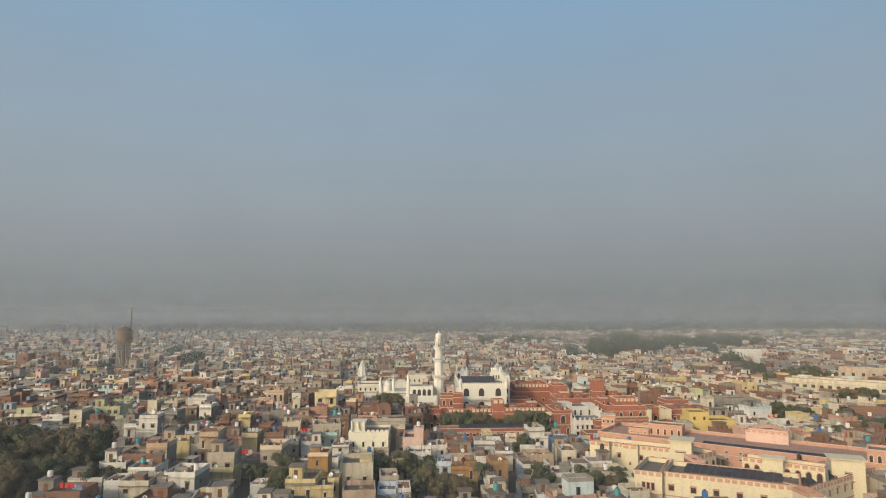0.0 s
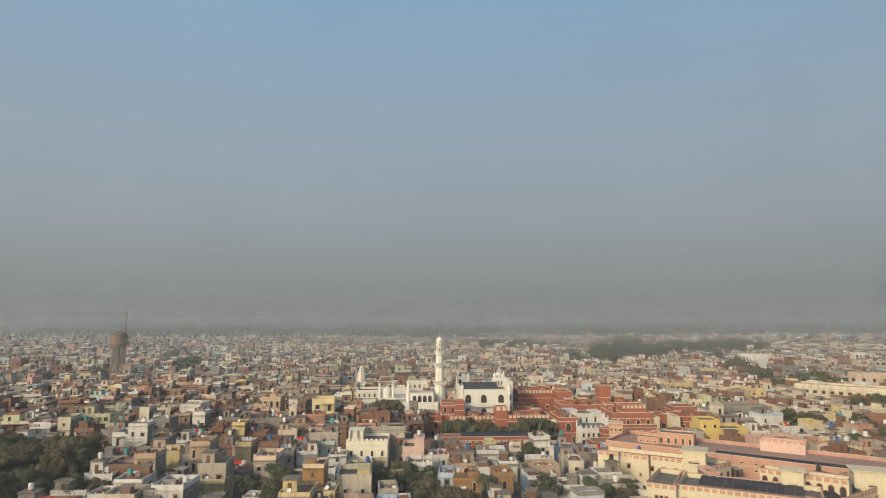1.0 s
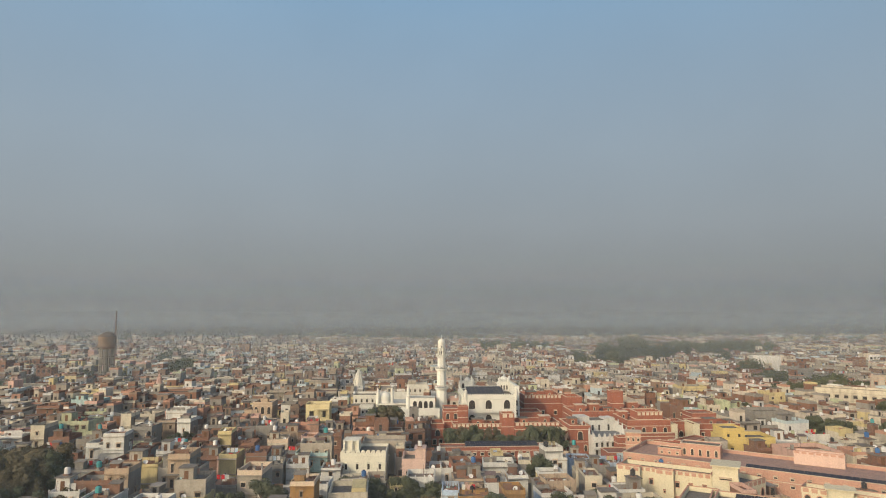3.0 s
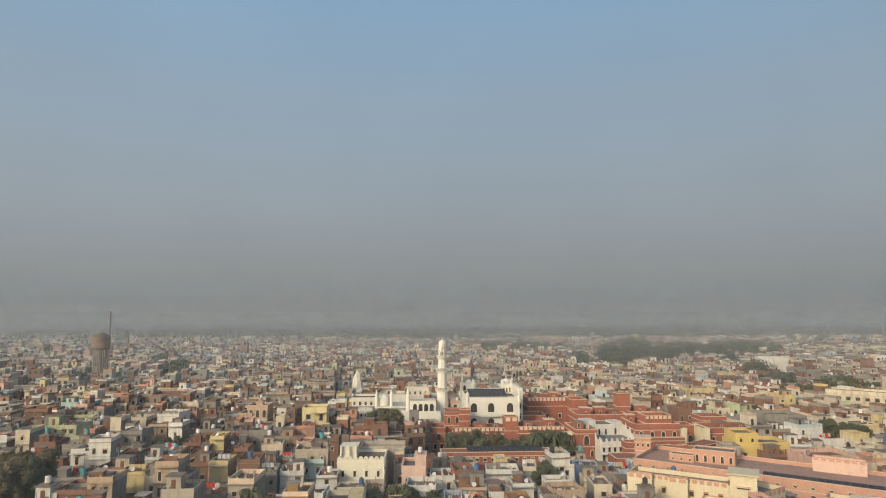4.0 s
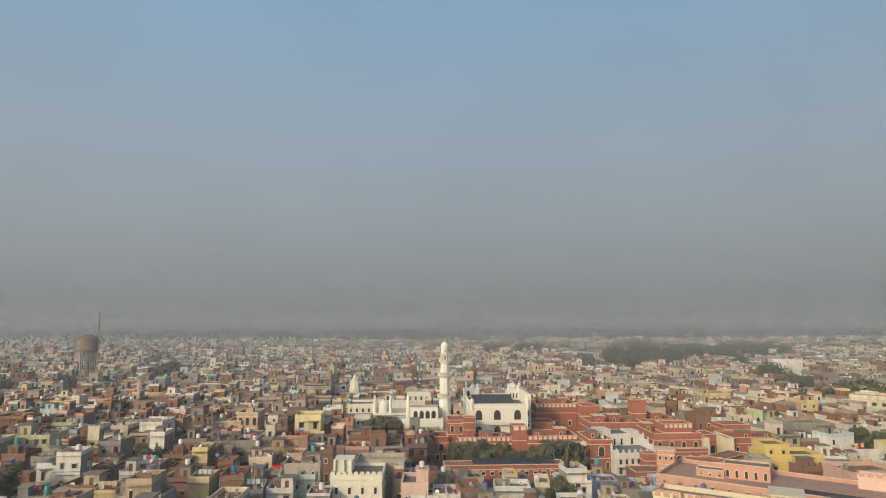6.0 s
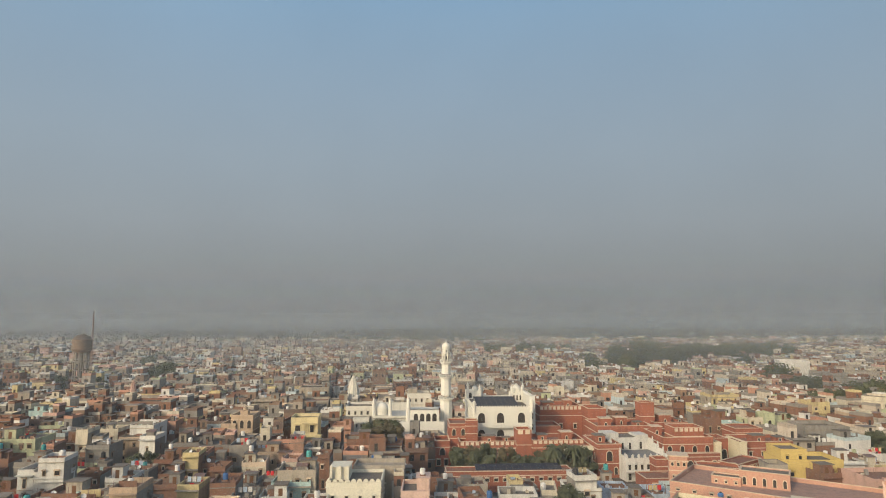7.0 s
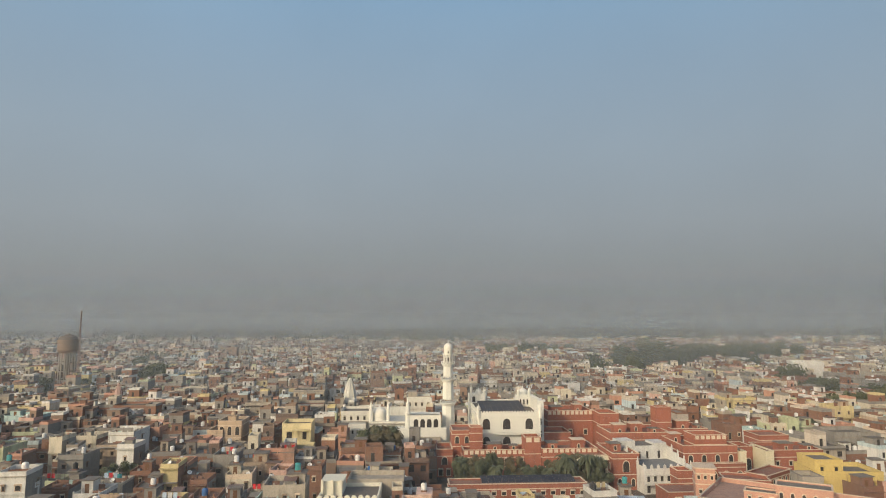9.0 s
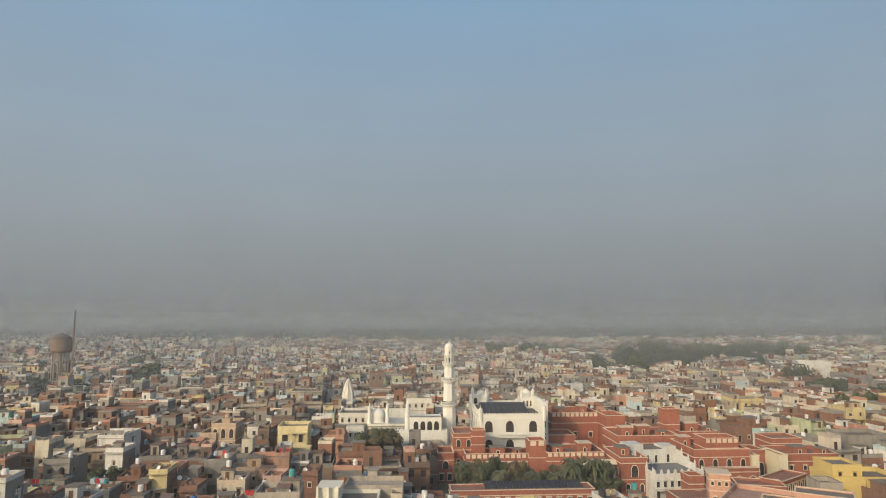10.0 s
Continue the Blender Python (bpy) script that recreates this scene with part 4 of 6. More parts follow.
def school():
    """The pink and cream school: a long pink wing, cream wings in front of it and galleries between."""
    def wing(p0, p1, d, h, col, label, **kw):
        return front_line(p0, p1, d, h, col, label, category="school", name="school_wing", **kw)

    A = -39.2
    ca, sa = math.cos(radians(A)), math.sin(radians(A))

    def W(u, v):
        return 51.9 + u * ca - v * sa, 171.9 + u * sa + v * ca

    t = wing(W(0, 0), W(74, 0), 17, 6.9, "pink_wash", "long pink school wing with pale cornice and small windows", roof="roof_pink", rows=((6.05, 24, 0.9, 0.55, False), (4.5, 24, 1.0, 0.6, False)), bands=(5.6,), parapet=0.8)
    g = Geo().box(-34.5, -12.5, -0.5, -0.004, 4.9, 5.1, 0, True)
    for k in range(40):
        g.box(-34.4 + k * 0.55, -34.1 + k * 0.55, -0.45, -0.3, 5.1, 5.55)
    g.box(-34.5, -12.5, -0.5, -0.25, 5.4, 5.58, 0, True)
    part("balustrade", g, "cream_wash", t)
    px, py = W(47, 2.2)
    solar_rows(px, py, 6.7, 42, 2.0, A, 1)
    wing((65.3, 170.6), (72.6, 165.9), 4.6, 9.6, "pink_wash", "pink rooftop classroom row with arched openings", rows=((7.3, 5, 0.8, 1.6, True),), parapet=0.25, keepout=False)
    wing((60.6, 172.6), (65.0, 169.6), 3.0, 8.3, "pink_wash", "low pink rooftop shed beside the classroom row", rows=((7.2, 3, 0.7, 0.6, False),), parapet=0.2, keepout=False)
    wing((87.0, 161.0), (94.7, 155.0), 3.0, 9.2, "pale_pink", "plain pale pink rooftop wall block", parapet=0.6, crest=True, trim="pink_wash", keepout=False)
    wing(W(60.5, 0.6), W(74, 0.6), 6, 10.0, "pink_wash", "pink rooftop classroom row with arched openings", rows=((7.8, 9, 0.9, 1.6, True),), parapet=0.4, keepout=False)
    t = wing((56.1, 181.9), (59.5, 180.8), 3.6, 9.6, "pink_wash", "square pink corner tower with pale bands and small windows", rows=((8.2, 3, 0.7, 0.9, False), (5.6, 2, 0.8, 0.8, False)), bands=(7.3, 9.3), parapet=0.6)
    part("top_slab", Geo().box(-2.1, 2.1, -0.4, 4.0, 10.33, 10.5, 0, True), "trim_cream", t)
    # the cream wing with two projecting bays
    wing((46.6, 158.9), (61.8, 148.4), 5.5, 7.0, "cream_wash", "cream school wing with a pink panelled parapet", rows=((4.5, 7, 0.9, 1.1, False), (1.2, 7, 0.9, 1.4, False)), side_rows=((4.4, 2, 1.0, 1.2, False),), crest=True, trim="pink_wash")
    for p0, p1 in (((45.6, 158.0), (49.6, 155.2)), ((52.2, 153.4), (55.2, 151.3))):
        wing(p0, p1, 1.5, 7.1, "cream_wash", "projecting cream stair bay with pink parapet", rows=((3.4, 1, 0.5, 0.6, False),), crest=True, trim="pink_wash", keepout=False)
    t = wing((60.4, 144.9), (64.4, 142.6), 5.0, 10.2, "cream_wash", "cream stair tower with a flat overhanging top", rows=((7.9, 1, 2.4, 0.45, False),), parapet=0.2)
    part("top_slab", Geo().box(-2.7, 2.7, -0.5, 5.5, 10.52, 10.75, 0, True), "cream_wash", t)
    wing((65.4, 142.6), (72.0, 146.6), 8, 6.6, "cream_wash", "cream terrace wing with arched openings and pink panels", rows=((4.0, 3, 1.3, 2.0, True), (0.6, 3, 1.2, 2.0, True)), crest=True, trim="pink_wash", parapet=1.0)
    # front range and its end block
    t = wing((46.7, 130.5), (51.3, 127.5), 13.0, 6.85, "cream_wash", "cream corner bay of the school with an open balcony", rows=((0.6, 1, 2.2, 1.6, False),), side_rows=((4.2, 2, 0.9, 1.1, False),), crest=True, trim="pink_wash", bands=(3.4,))
    for u in (-0.85, 0.05, 0.95):
        part("opening", window_mesh(0.8, 1.6, False, "pink_wash", False), None, t, "", pose(u, 0, 4.1))
    wing((51.6, 129.1), (73.0, 116.3), 10.5, 6.8, "cream_wash", "long cream school block with pink parapet and square windows", rows=((4.1, 6, 1.2, 1.2, False), (0.7, 6, 1.1, 1.3, False)), crest=True, trim="pink_wash", bands=(3.1,))
    solar_rows(64.6, 125.6, 6.86, 18, 6.4, -31, 4)
    wing((75.6, 118.0), (99.2, 132.0), 9.0, 6.1, "cream_wash", "cream school end block with pink parapet and upright windows", rows=((4.2, 9, 0.8, 1.4, False), (0.7, 9, 0.8, 1.4, False)), side_rows=((4.2, 3, 1.0, 1.2, False),), crest=True, trim="pink_wash", bands=(2.9,))
    for k in range(4):
        q = Matrix.Rotation(radians(30.3), 2) @ Vector((6.2 + 3.6 * k, 1.6))
        solar_rows(75.6 + q[0], 118.0 + q[1], 6.16, 3.2, 5.6, 30.3, 4)
    wing((71.2, 133.6), (82.4, 123.3), 3.6, 8.4, "cream_wash", "cream upper gallery with arched openings and pink panelled parapet", rows=((6.2, 8, 1.2, 2.0, True), (3.2, 8, 1.1, 1.8, True)), crest=True, trim="pink_wash", keepout=False)
    for p0, p1, d, h, label in (((72.6, 128.3), (75.8, 126.4), 2.6, 9.9, "cream stair tower with a flat overhanging top"), ((87.2, 128.4), (92.6, 125.9), 4.4, 9.5, "plain cream stair tower at the gallery end")):
        t = wing(p0, p1, d, h, "cream_wash", label, rows=((h - 2.6, 1, 1.5, 0.45, False),), parapet=0.2, keepout=False)
        w = math.hypot(p1[0] - p0[0], p1[1] - p0[1]) / 2
        part("top_slab", Geo().box(-w - 0.45, w + 0.45, -0.5, d + 0.4, h + 0.32, h + 0.52, 0, True), "cream_wash", t)
    # low cream annexes between the school and the white houses
    wing((38.5, 140.2), (50.0, 135.6), 7, 3.9, "ivory", "low cream annex with small square windows", rows=((2.2, 4, 0.8, 0.7, False),), trim="ivory", parapet=0.7)
    keep(41, 60, 130, 156)
    keep(60, 92, 172, 196)
    keep(74, 122, 96, 117)
    keep(84, 104, 180, 200)


def white_court():
    """White terrace house: an open roof terrace between stepped side walls, with the house behind."""
    t = thing("palace_house", 53.6, 202.0, 0, 5, "white terrace house with merlons, stepped side walls and a grey roof", "house")
    part("wall", Geo().box(0, 11.6, 0, 11.4, -0.3, 5.0), "white", t)
    part("terrace_floor", Geo().box(0.25, 11.35, 0.25, 11.2, 5.0, 5.05), "roof_grey", t, "grey cement terrace")
    g = Geo().box(0, 11.6, -0.03, 0.2, 5.0, 5.5)
    merlons(g, 0.3, 11.3, -0.03, 5.5, 1.55, 0.62, 0.95)
    part("front_parapet", g, "white", t)
    for x in (-0.02, 11.34):
        g = Geo()
        for k, z in enumerate((5.9, 6.6, 7.3, 8.0)):
            g.box(x, x + 0.3, 0.2 + 2.8 * k, 3.0 + 2.8 * k, 5.0, z)
            g.lathe([(0.2, z), (0.2, z + 0.5), (0.02, z + 1.0)], 6, x + 0.15, 0.5 + 2.8 * k)
        part("side_wall", g, "white", t)
    b = part("rear_house", Geo().box(-1.4, 11.6, 11.41, 17, -0.3, 8.2).box(-0.4, 3.4, 11.5, 16, 8.2, 9.4).box(8.2, 11.5, 11.5, 16, 8.2, 8.8), "white", t)
    part("rear_roof", Geo().box(-1.2, 11.4, 11.6, 16.8, 8.2, 8.25), "roof_slab", b)
    for x, w, h in ((1.2, 0.9, 2.0), (4.4, 0.8, 1.9), (6.4, 0.8, 1.9), (9.4, 0.9, 2.0)):
        part("opening", window_mesh(w, h, False, "white", False), None, b, "", pose(x, 11.41, 5.1))
    for k in range(7):
        part("window", window_mesh(0.9, 1.4, False, "white", True), None, t, "", pose(1.0 + k * 1.6, 0, 2.6))
        if k % 2 == 0:
            part("window", window_mesh(1.0, 1.8, False, "white", False), None, t, "", pose(1.0 + k * 1.6, 0, 0.2))
    part("canopy", Geo().box(0.2, 11.4, -1.2, -0.02, 2.2, 2.36, 0, True), "white", t)
    BUILT.append((58.2, 202.0, 12, 17, 5))


def red_quarter():
    def red(x0, x1, y0, y1, h, label, col="red_wash", turn=0.0, **kw):
        return building((x0 + x1) / 2, y0, x1 - x0, y1 - y0, h, turn, col, label, category="palace building", name="palace_wing", roof="roof_red", **kw)

    red(14.5, 33.0, 216.5, 223, 6.0, "low red wing with a cream panelled balustrade", rows=((3.2, 6, 1.6, 2.0, False),), crest=True, bands=(5.3,), parapet=1.1)
    red(12.2, 19.6, 222.5, 231.0, 10.3, "red two-storey pavilion with arched windows and cream trim", rows=((7.6, 3, 1.2, 1.9, True), (3.0, 3, 1.2, 1.9, True)), bands=(6.8, 9.8), parapet=0.5)
    red(16.6, 19.8, 221.4, 224.6, 11.2, "square red corner block with cream bands", bands=(8.2, 10.2), parapet=0.5, keepout=False)
    red(8.2, 12.1, 220, 228, 5.8, "small red house front with an arched gable window", rows=((3.0, 1, 1.6, 2.0, True), (0.3, 2, 1.2, 1.7, False)), bands=(5.0,))
    red(29.4, 33.3, 215.6, 220, 8.9, "red gate block with a cream lattice panel", crest=True, bands=(6.2,), parapet=1.3, keepout=False)
    red(33.4, 47.0, 214.6, 224, 6.6, "red wing with cream panelled parapet", crest=True, bands=(5.6,), rows=((2.0, 5, 1.3, 2.2, True),), parapet=1.0)
    red(40.4, 47.6, 209.5, 216, 6.4, "red porch with tall pointed arches and a cream canopy", rows=((1.0, 4, 1.25, 3.9, True),), bands=(5.8, 5.2), parapet=0.6)
    part("canopy", Geo().mesh([(-3.9, -1.4, 6.3), (3.9, -1.4, 6.3), (3.9, 0, 7.0), (-3.9, 0, 7.0), (-3.9, -1.4, 6.2), (3.9, -1.4, 6.2), (3.9, 0, 6.9), (-3.9, 0, 6.9)],
                              [(0, 1, 2, 3), (4, 5, 1, 0), (5, 6, 2, 1), (7, 4, 0, 3), (7, 6, 5, 4)]), "cream_wash", [o for o in bpy.data.objects if o.name.startswith("palace_wing") and not o.parent][-1])
    porch = [o for o in bpy.data.objects if o.name.startswith("palace_wing") and not o.parent][-1]
    for k in range(5):
        part("pilaster", Geo().box(-3.55 + k * 1.78 - 0.17, -3.55 + k * 1.78 + 0.17, -0.3, -0.005, 0, 5.2), "trim_cream", porch)
    red(47.8, 54.0, 205.8, 218, 7.4, "red gothic-windowed bay with cream mouldings", rows=((4.0, 1, 1.7, 2.6, True), (0.8, 2, 1.1, 1.9, True)), side_rows=((4.2, 3, 0.9, 1.6, True),), bands=(3.4, 6.9), parapet=0.7)
    red(42.8, 56.4, 250, 262, 10.2, "red rear hall with a row of pale panels along its top", crest=True, bands=(8.4,), rows=((4.4, 3, 1.2, 1.6, False),), parapet=1.2)
    red(36.5, 47, 240, 249, 6.0, "low dark red rear wing", rows=((3.0, 2, 2.0, 1.6, False),))
    red(56.5, 62, 243, 252, 10.6, "red upper block with cream coping", bands=(8.4,))
    red(54, 70, 226, 238, 8.2, "long red wing with cream string courses", rows=((5.4, 5, 1.3, 1.2, False),), bands=(7.2, 4.6))
    red(68.9, 73.1, 232.5, 236.5, 14.0, "tall square red tower with cream bands", bands=(7.0, 10.6), parapet=0.7)
    red(72, 82, 230, 240, 8.4, "red block with cream coping behind the tower", bands=(7.4,))
    white_court()
    red(59.3, 62.6, 197.5, 201.4, 5.2, "small red block with cream trim", bands=(4.4,), rows=((2.2, 1, 1.2, 1.0, False),))
    red(54.2, 70.5, 190.5, 197.2, 3.2, "low red shed with a flat roof", rows=((0.8, 4, 1.4, 1.6, False),), parapet=0.3)
    # red block with the open courtyard arch
    red(66.8, 80.0, 211, 224, 7.6, "red two-storey palace block with arched windows and cream trim", rows=((4.6, 4, 1.3, 2.0, True), (1.0, 3, 1.2, 1.9, False)), bands=(3.8, 6.8), parapet=1.0)
    red(70.5, 78.5, 213, 219, 9.6, "red roof pavilion with a cream lattice frieze", crest=True, bands=(8.4,), keepout=False, parapet=1.1)
    red(80.2, 81.8, 210.2, 218, 7.0, "narrow cream-edged red courtyard pier", trim="cream_wash", col="cream_wash", parapet=0.3)
    red(86.6, 88.6, 210.2, 218, 7.0, "narrow cream-edged red courtyard pier", trim="cream_wash", col="cream_wash", parapet=0.3)
    red(82, 86.5, 216, 222, 6.4, "shaded red hall behind an open courtyard", rows=((1.0, 2, 1.6, 3.6, True),))
    red(88.8, 102, 212, 222, 6.2, "plain red wing with a small pediment", rows=((3.4, 4, 1.0, 1.2, False),), bands=(5.4,))
    red(92, 100, 222.5, 230, 8.2, "red upper block with cream coping", bands=(7.4,), parapet=0.5)
    front_line((60.5, 191.0), (69.0, 187.2), 3.2, 4.2, "red_wash", "red court gallery with arched openings and pale trim", rows=((0.5, 4, 1.5, 2.9, True),), bands=(3.6,), parapet=0.5, category="palace building", name="palace_wing", roof="roof_red")
    front_line((69.2, 196.6), (78.2, 194.0), 6.0, 4.0, "red_wash", "red court pavilion with a large pale-edged arch", rows=((0.4, 2, 2.4, 3.2, True),), bands=(3.5,), parapet=0.5, category="palace building", name="palace_wing", roof="roof_red")
    front_line((79.0, 196.8), (88.4, 203.2), 5.0, 4.4, "red_wash", "dark red arcade with a row of arches", rows=((0.6, 6, 1.1, 3.2, True),), bands=(3.9,), parapet=0.4, category="palace building", name="palace_wing", roof="roof_red")
    # long low red range with dark panels in front of the garden
    red(9.5, 38.5, 194.5, 199.5, 4.3, "long low red range with white panels below a dark panelled roof", rows=((2.3, 14, 1.1, 0.9, False),), trim="trim_cream", parapet=0.35, bands=(3.6,))
    solar_rows(26.5, 195.0, 4.36, 20, 4.2, 0, 2)
    # small roof rooms and stair blocks of the quarter: x, y, z, width, depth, height
    for x, y, z, w, d, h in ((57.5, 229, 8.26, 3.0, 3.0, 2.4), (63.0, 232, 8.26, 3.4, 2.6, 2.2), (66.2, 227.2, 8.26, 2.2, 2.2, 1.6), (76.5, 233, 8.46, 3.5, 3.0, 2.4), (80.0, 231, 8.46, 1.6, 2.0, 1.5),
                             (46.0, 252, 10.26, 3.4, 4.0, 2.0), (53.0, 254, 10.26, 2.4, 3.0, 2.4), (38.8, 242, 6.06, 3.0, 3.0, 2.0), (36.5, 217, 6.66, 2.4, 3.0, 1.8), (43.4, 218.5, 6.66, 3.0, 3.0, 2.2),
                             (50.2, 211, 7.46, 2.6, 3.0, 1.8), (68.6, 219.5, 7.66, 2.6, 2.8, 2.2), (94.0, 214, 6.26, 3.4, 3.0, 2.0), (99.5, 213.5, 6.26, 2.2, 2.4, 1.6), (22.5, 218.5, 6.06, 3.4, 2.8, 2.0), (27.2, 219.0, 6.06, 1.8, 1.8, 1.5)):
        t = thing("rooftop_cabin", x, y, z, 0, "small red rooftop cabin with a flat pale-edged top", "cabin", "rooftop cabins of the red quarter")
        part("wall", Geo().box(-w / 2, w / 2, 0, d, 0, h), "red_wash", t)
        part("slab", Geo().box(-w / 2 - 0.22, w / 2 + 0.22, -0.22, d + 0.22, h, h + 0.16, 0, True), "trim_cream" if h > 2 else "roof_slab", t)
        put_window(t, "front", w * 0.5, 0.25, 0.8, 1.2, (-w / 2, w / 2, 0, d), h > 2.1, "trim_cream", False)
    # arcaded wall of the inner court, solid; dark panes stand for its open arches
    for k in range(5):
        x = 67.5 + k * 2.5
        t = thing("court_pier", x, 205.4, 0, 0, "red court pier with a cream capital", "pier", "piers of the red court")
        part("shaft", Geo().box(-0.3, 0.3, -0.3, 0.3, 0, 4.2), "red_wash", t)
        part("capital", Geo().box(-0.45, 0.45, -0.45, 0.45, 4.2, 4.6, 0, True), "trim_cream", t)
    building(72.5, 204.9, 12.4, 1.2, 5.4, 0, "red_wash", "red court beam wall carried above piers", rows=((0.6, 4, 1.9, 3.6, True),), bands=(4.9,), parapet=0.4, name="palace_wing", category="palace building")
    keep(8, 104, 190, 262)
    keep(9, 40, 199, 216)


def yellow_block():
    t = building(92.9, 190.2, 13.8, 9, 6.2, -6, "yellow_wash", "bright yellow two-storey house with a raised corner block", rows=((3.4, 3, 1.1, 1.1, False),), trim="yellow_wash", side_rows=((3.2, 2, 1.0, 1.1, False),))
    building(89.0, 190.9, 5.8, 7.2, 8.9, -6, "yellow_wash", "raised yellow upper block with two tall windows", rows=((6.6, 2, 0.9, 1.5, False),), trim="yellow_wash", keepout=False, parapet=0.5)
    building(83.2, 187.5, 4.2, 5, 6.0, -6, "stone", "small buff stair block beside the yellow house", rows=((3.8, 1, 2.0, 0.9, False),), trim="grey")


mosque()
minaret(12.8, 246)
prayer_court()
temple_spire(-19.7, 296, 8.3, 2.2, 9.6, "old_white", "white ribbed temple spire rising above the houses")
temple_spire(-108.8, 312, 7.0, 1.45, 8.0, "pink", "pink pointed temple spire among the houses")
temple_spire(33.0, 347, 10.0, 1.7, 8.8, "brick", "dark red pointed temple spire among the houses")
water_tower(-162, 378)
mast(-168.5, 402, 43, 0.55)
mast(23, 1480, 62, 3.0, "far thin steel lattice mast in the haze")
mast(121, 1300, 52, 2.2, "far thin steel lattice mast in the haze")
keep(-170, -154, 368, 388)
school()
red_quarter()
yellow_block()
front_line((166.5, 273.0), (195.0, 244.0), 11, 10.2, "cream", "long cream three-storey building with rows of small square windows", rows=((7.3, 13, 1.6, 1.3, False), (4.1, 13, 1.5, 1.3, False), (1.0, 10, 1.4, 1.3, False)), bands=(9.4, 6.3, 3.2), trim="stone", parapet=0.8)
front_line((198.0, 283.0), (226.0, 262.0), 12, 13.0, "stone", "pinkish cream upper building with a long balcony row", rows=((10.6, 9, 1.4, 1.6, False), (7.0, 9, 1.4, 1.6, False)), bands=(9.6, 13.0), trim="pink_wash")
front_line((152.5, 215.8), (172.0, 207.6), 8, 5.4, "brick", "long bare red-brown brick range with a flat roof", rows=((2.8, 8, 0.9, 1.0, False),), trim="brick")
building(213.0, 386, 15, 12, 14.6, -18, "white", "tall plain white building with a stepped roofline", parapet=1.2, trim="white")


def special_houses():
    # cream house with the scalloped parapet
    t = building(-9.8, 174.7, 10.6, 11, 6.9, -2, "ivory", "large cream house with a scalloped parapet and tall shuttered windows", rows=((3.7, 4, 0.8, 1.5, False), (0.5, 4, 1.0, 1.7, False)), side_rows=((3.7, 3, 0.8, 1.3, False),), trim="ivory", parapet=0.6, bands=(6.6, 3.0), name="house", category="house")
    for k in range(9):
        u = -4.8 + k * 1.2
        part("scallop", Geo().mesh([(u - 0.52 + 0.0, -0.08, 7.66)] + [(u - 0.52 * math.cos(b), -0.08, 7.66 + 0.62 * math.sin(b)) for b in (0.4, 0.8, 1.2, 1.57, 1.94, 2.34, 2.74)] + [(u + 0.52, -0.08, 7.66)] +
                                   [(u - 0.52 + 0.0, 0.12, 7.66)] + [(u - 0.52 * math.cos(b), 0.12, 7.66 + 0.62 * math.sin(b)) for b in (0.4, 0.8, 1.2, 1.57, 1.94, 2.34, 2.74)] + [(u + 0.52, 0.12, 7.66)],
                                   [tuple(range(8, -1, -1)), tuple(range(9, 18))] + [(m, m + 1, m + 10, m + 9) for m in range(8)]), "ivory", t)
    for cx in (-5.0, -3.2, -1.6):
        part("pillar", Geo().box(cx - 0.2, cx + 0.2, 3.8, 4.2, 6.9, 9.9), "ivory", t)
    part("roof_room", Geo().box(-5.1, -1.4, 4.6, 9.5, 6.96, 9.4).box(-5.3, -1.2, 4.4, 9.7, 9.4, 9.6, 0, True), "ivory", t)
    part("rear_wing", Geo().box(-1.2, 9.4, 11.2, 18, 0, 7.4).ring(-1.3, 9.5, 11.1, 18.1, 7.4, 8.3, 0.2), "stone", t)
    # pink house
    t = building(2.1, 169.2, 5.3, 8.5, 6.4, -3, "pale_pink", "pale pink two-storey house with a barred window and roof room", rows=((3.4, 2, 1.1, 1.3, False), (0.4, 2, 1.0, 1.6, False)), side_rows=((3.4, 2, 0.8, 1.2, False),), trim="pale_pink", parapet=0.8, name="house", category="house")
    part("roof_room", Geo().box(0.2, 2.6, 2.2, 6.5, 6.46, 9.0).box(0.0, 2.8, 2.0, 6.7, 9.0, 9.15, 0, True), "pale_pink", t)
    water_tank(3.6, 173.0, 9.15, "white", 0.9)
    # ornate tan house with arches
    t = building(-48.0, 241.5, 6.4, 8, 10.0, -2, "tan", "ornate tan house with three arched openings and a roof kiosk", rows=((6.9, 3, 1.35, 2.5, True), (3.2, 3, 1.5, 2.7, True)), trim="trim_cream", bands=(6.1, 9.5), parapet=0.7, name="house", category="house")
    k = part("kiosk", Geo().box(-1.1, 1.1, 2, 4.4, 10.06, 11.7).box(-1.4, 1.4, 1.7, 4.7, 11.7, 11.85, 0, True), "tan", t)
    part("dome", Geo().lathe(dome_profile(0.7, 11.85, 0.2), 14, 0, 3.2), "tan", t)
    t = building(-51.8, 241.0, 4.2, 8, 7.6, -2, "tan", "tan side wing with arched openings beside the ornate house", rows=((4.4, 2, 1.3, 2.4, True), (0.8, 2, 1.3, 2.4, True)), bands=(3.8, 7.0), parapet=0.7, name="house", category="house")
    # yellow villa
    t = building(-29.2, 238.5, 7.8, 8, 9.4, 1, "pale_yellow", "pale yellow villa with a recessed upper balcony", rows=((6.0, 2, 1.7, 2.2, False),), trim="pale_yellow", parapet=0.9, bands=(5.4,), name="house", category="house")
    part("balcony", Geo().box(-0.6, 3.9, -1.4, -0.15, 5.0, 5.2, 0, True).ring(-0.6, 3.9, -1.4, -0.15, 5.2, 6.0, 0.12), "pale_yellow", t)
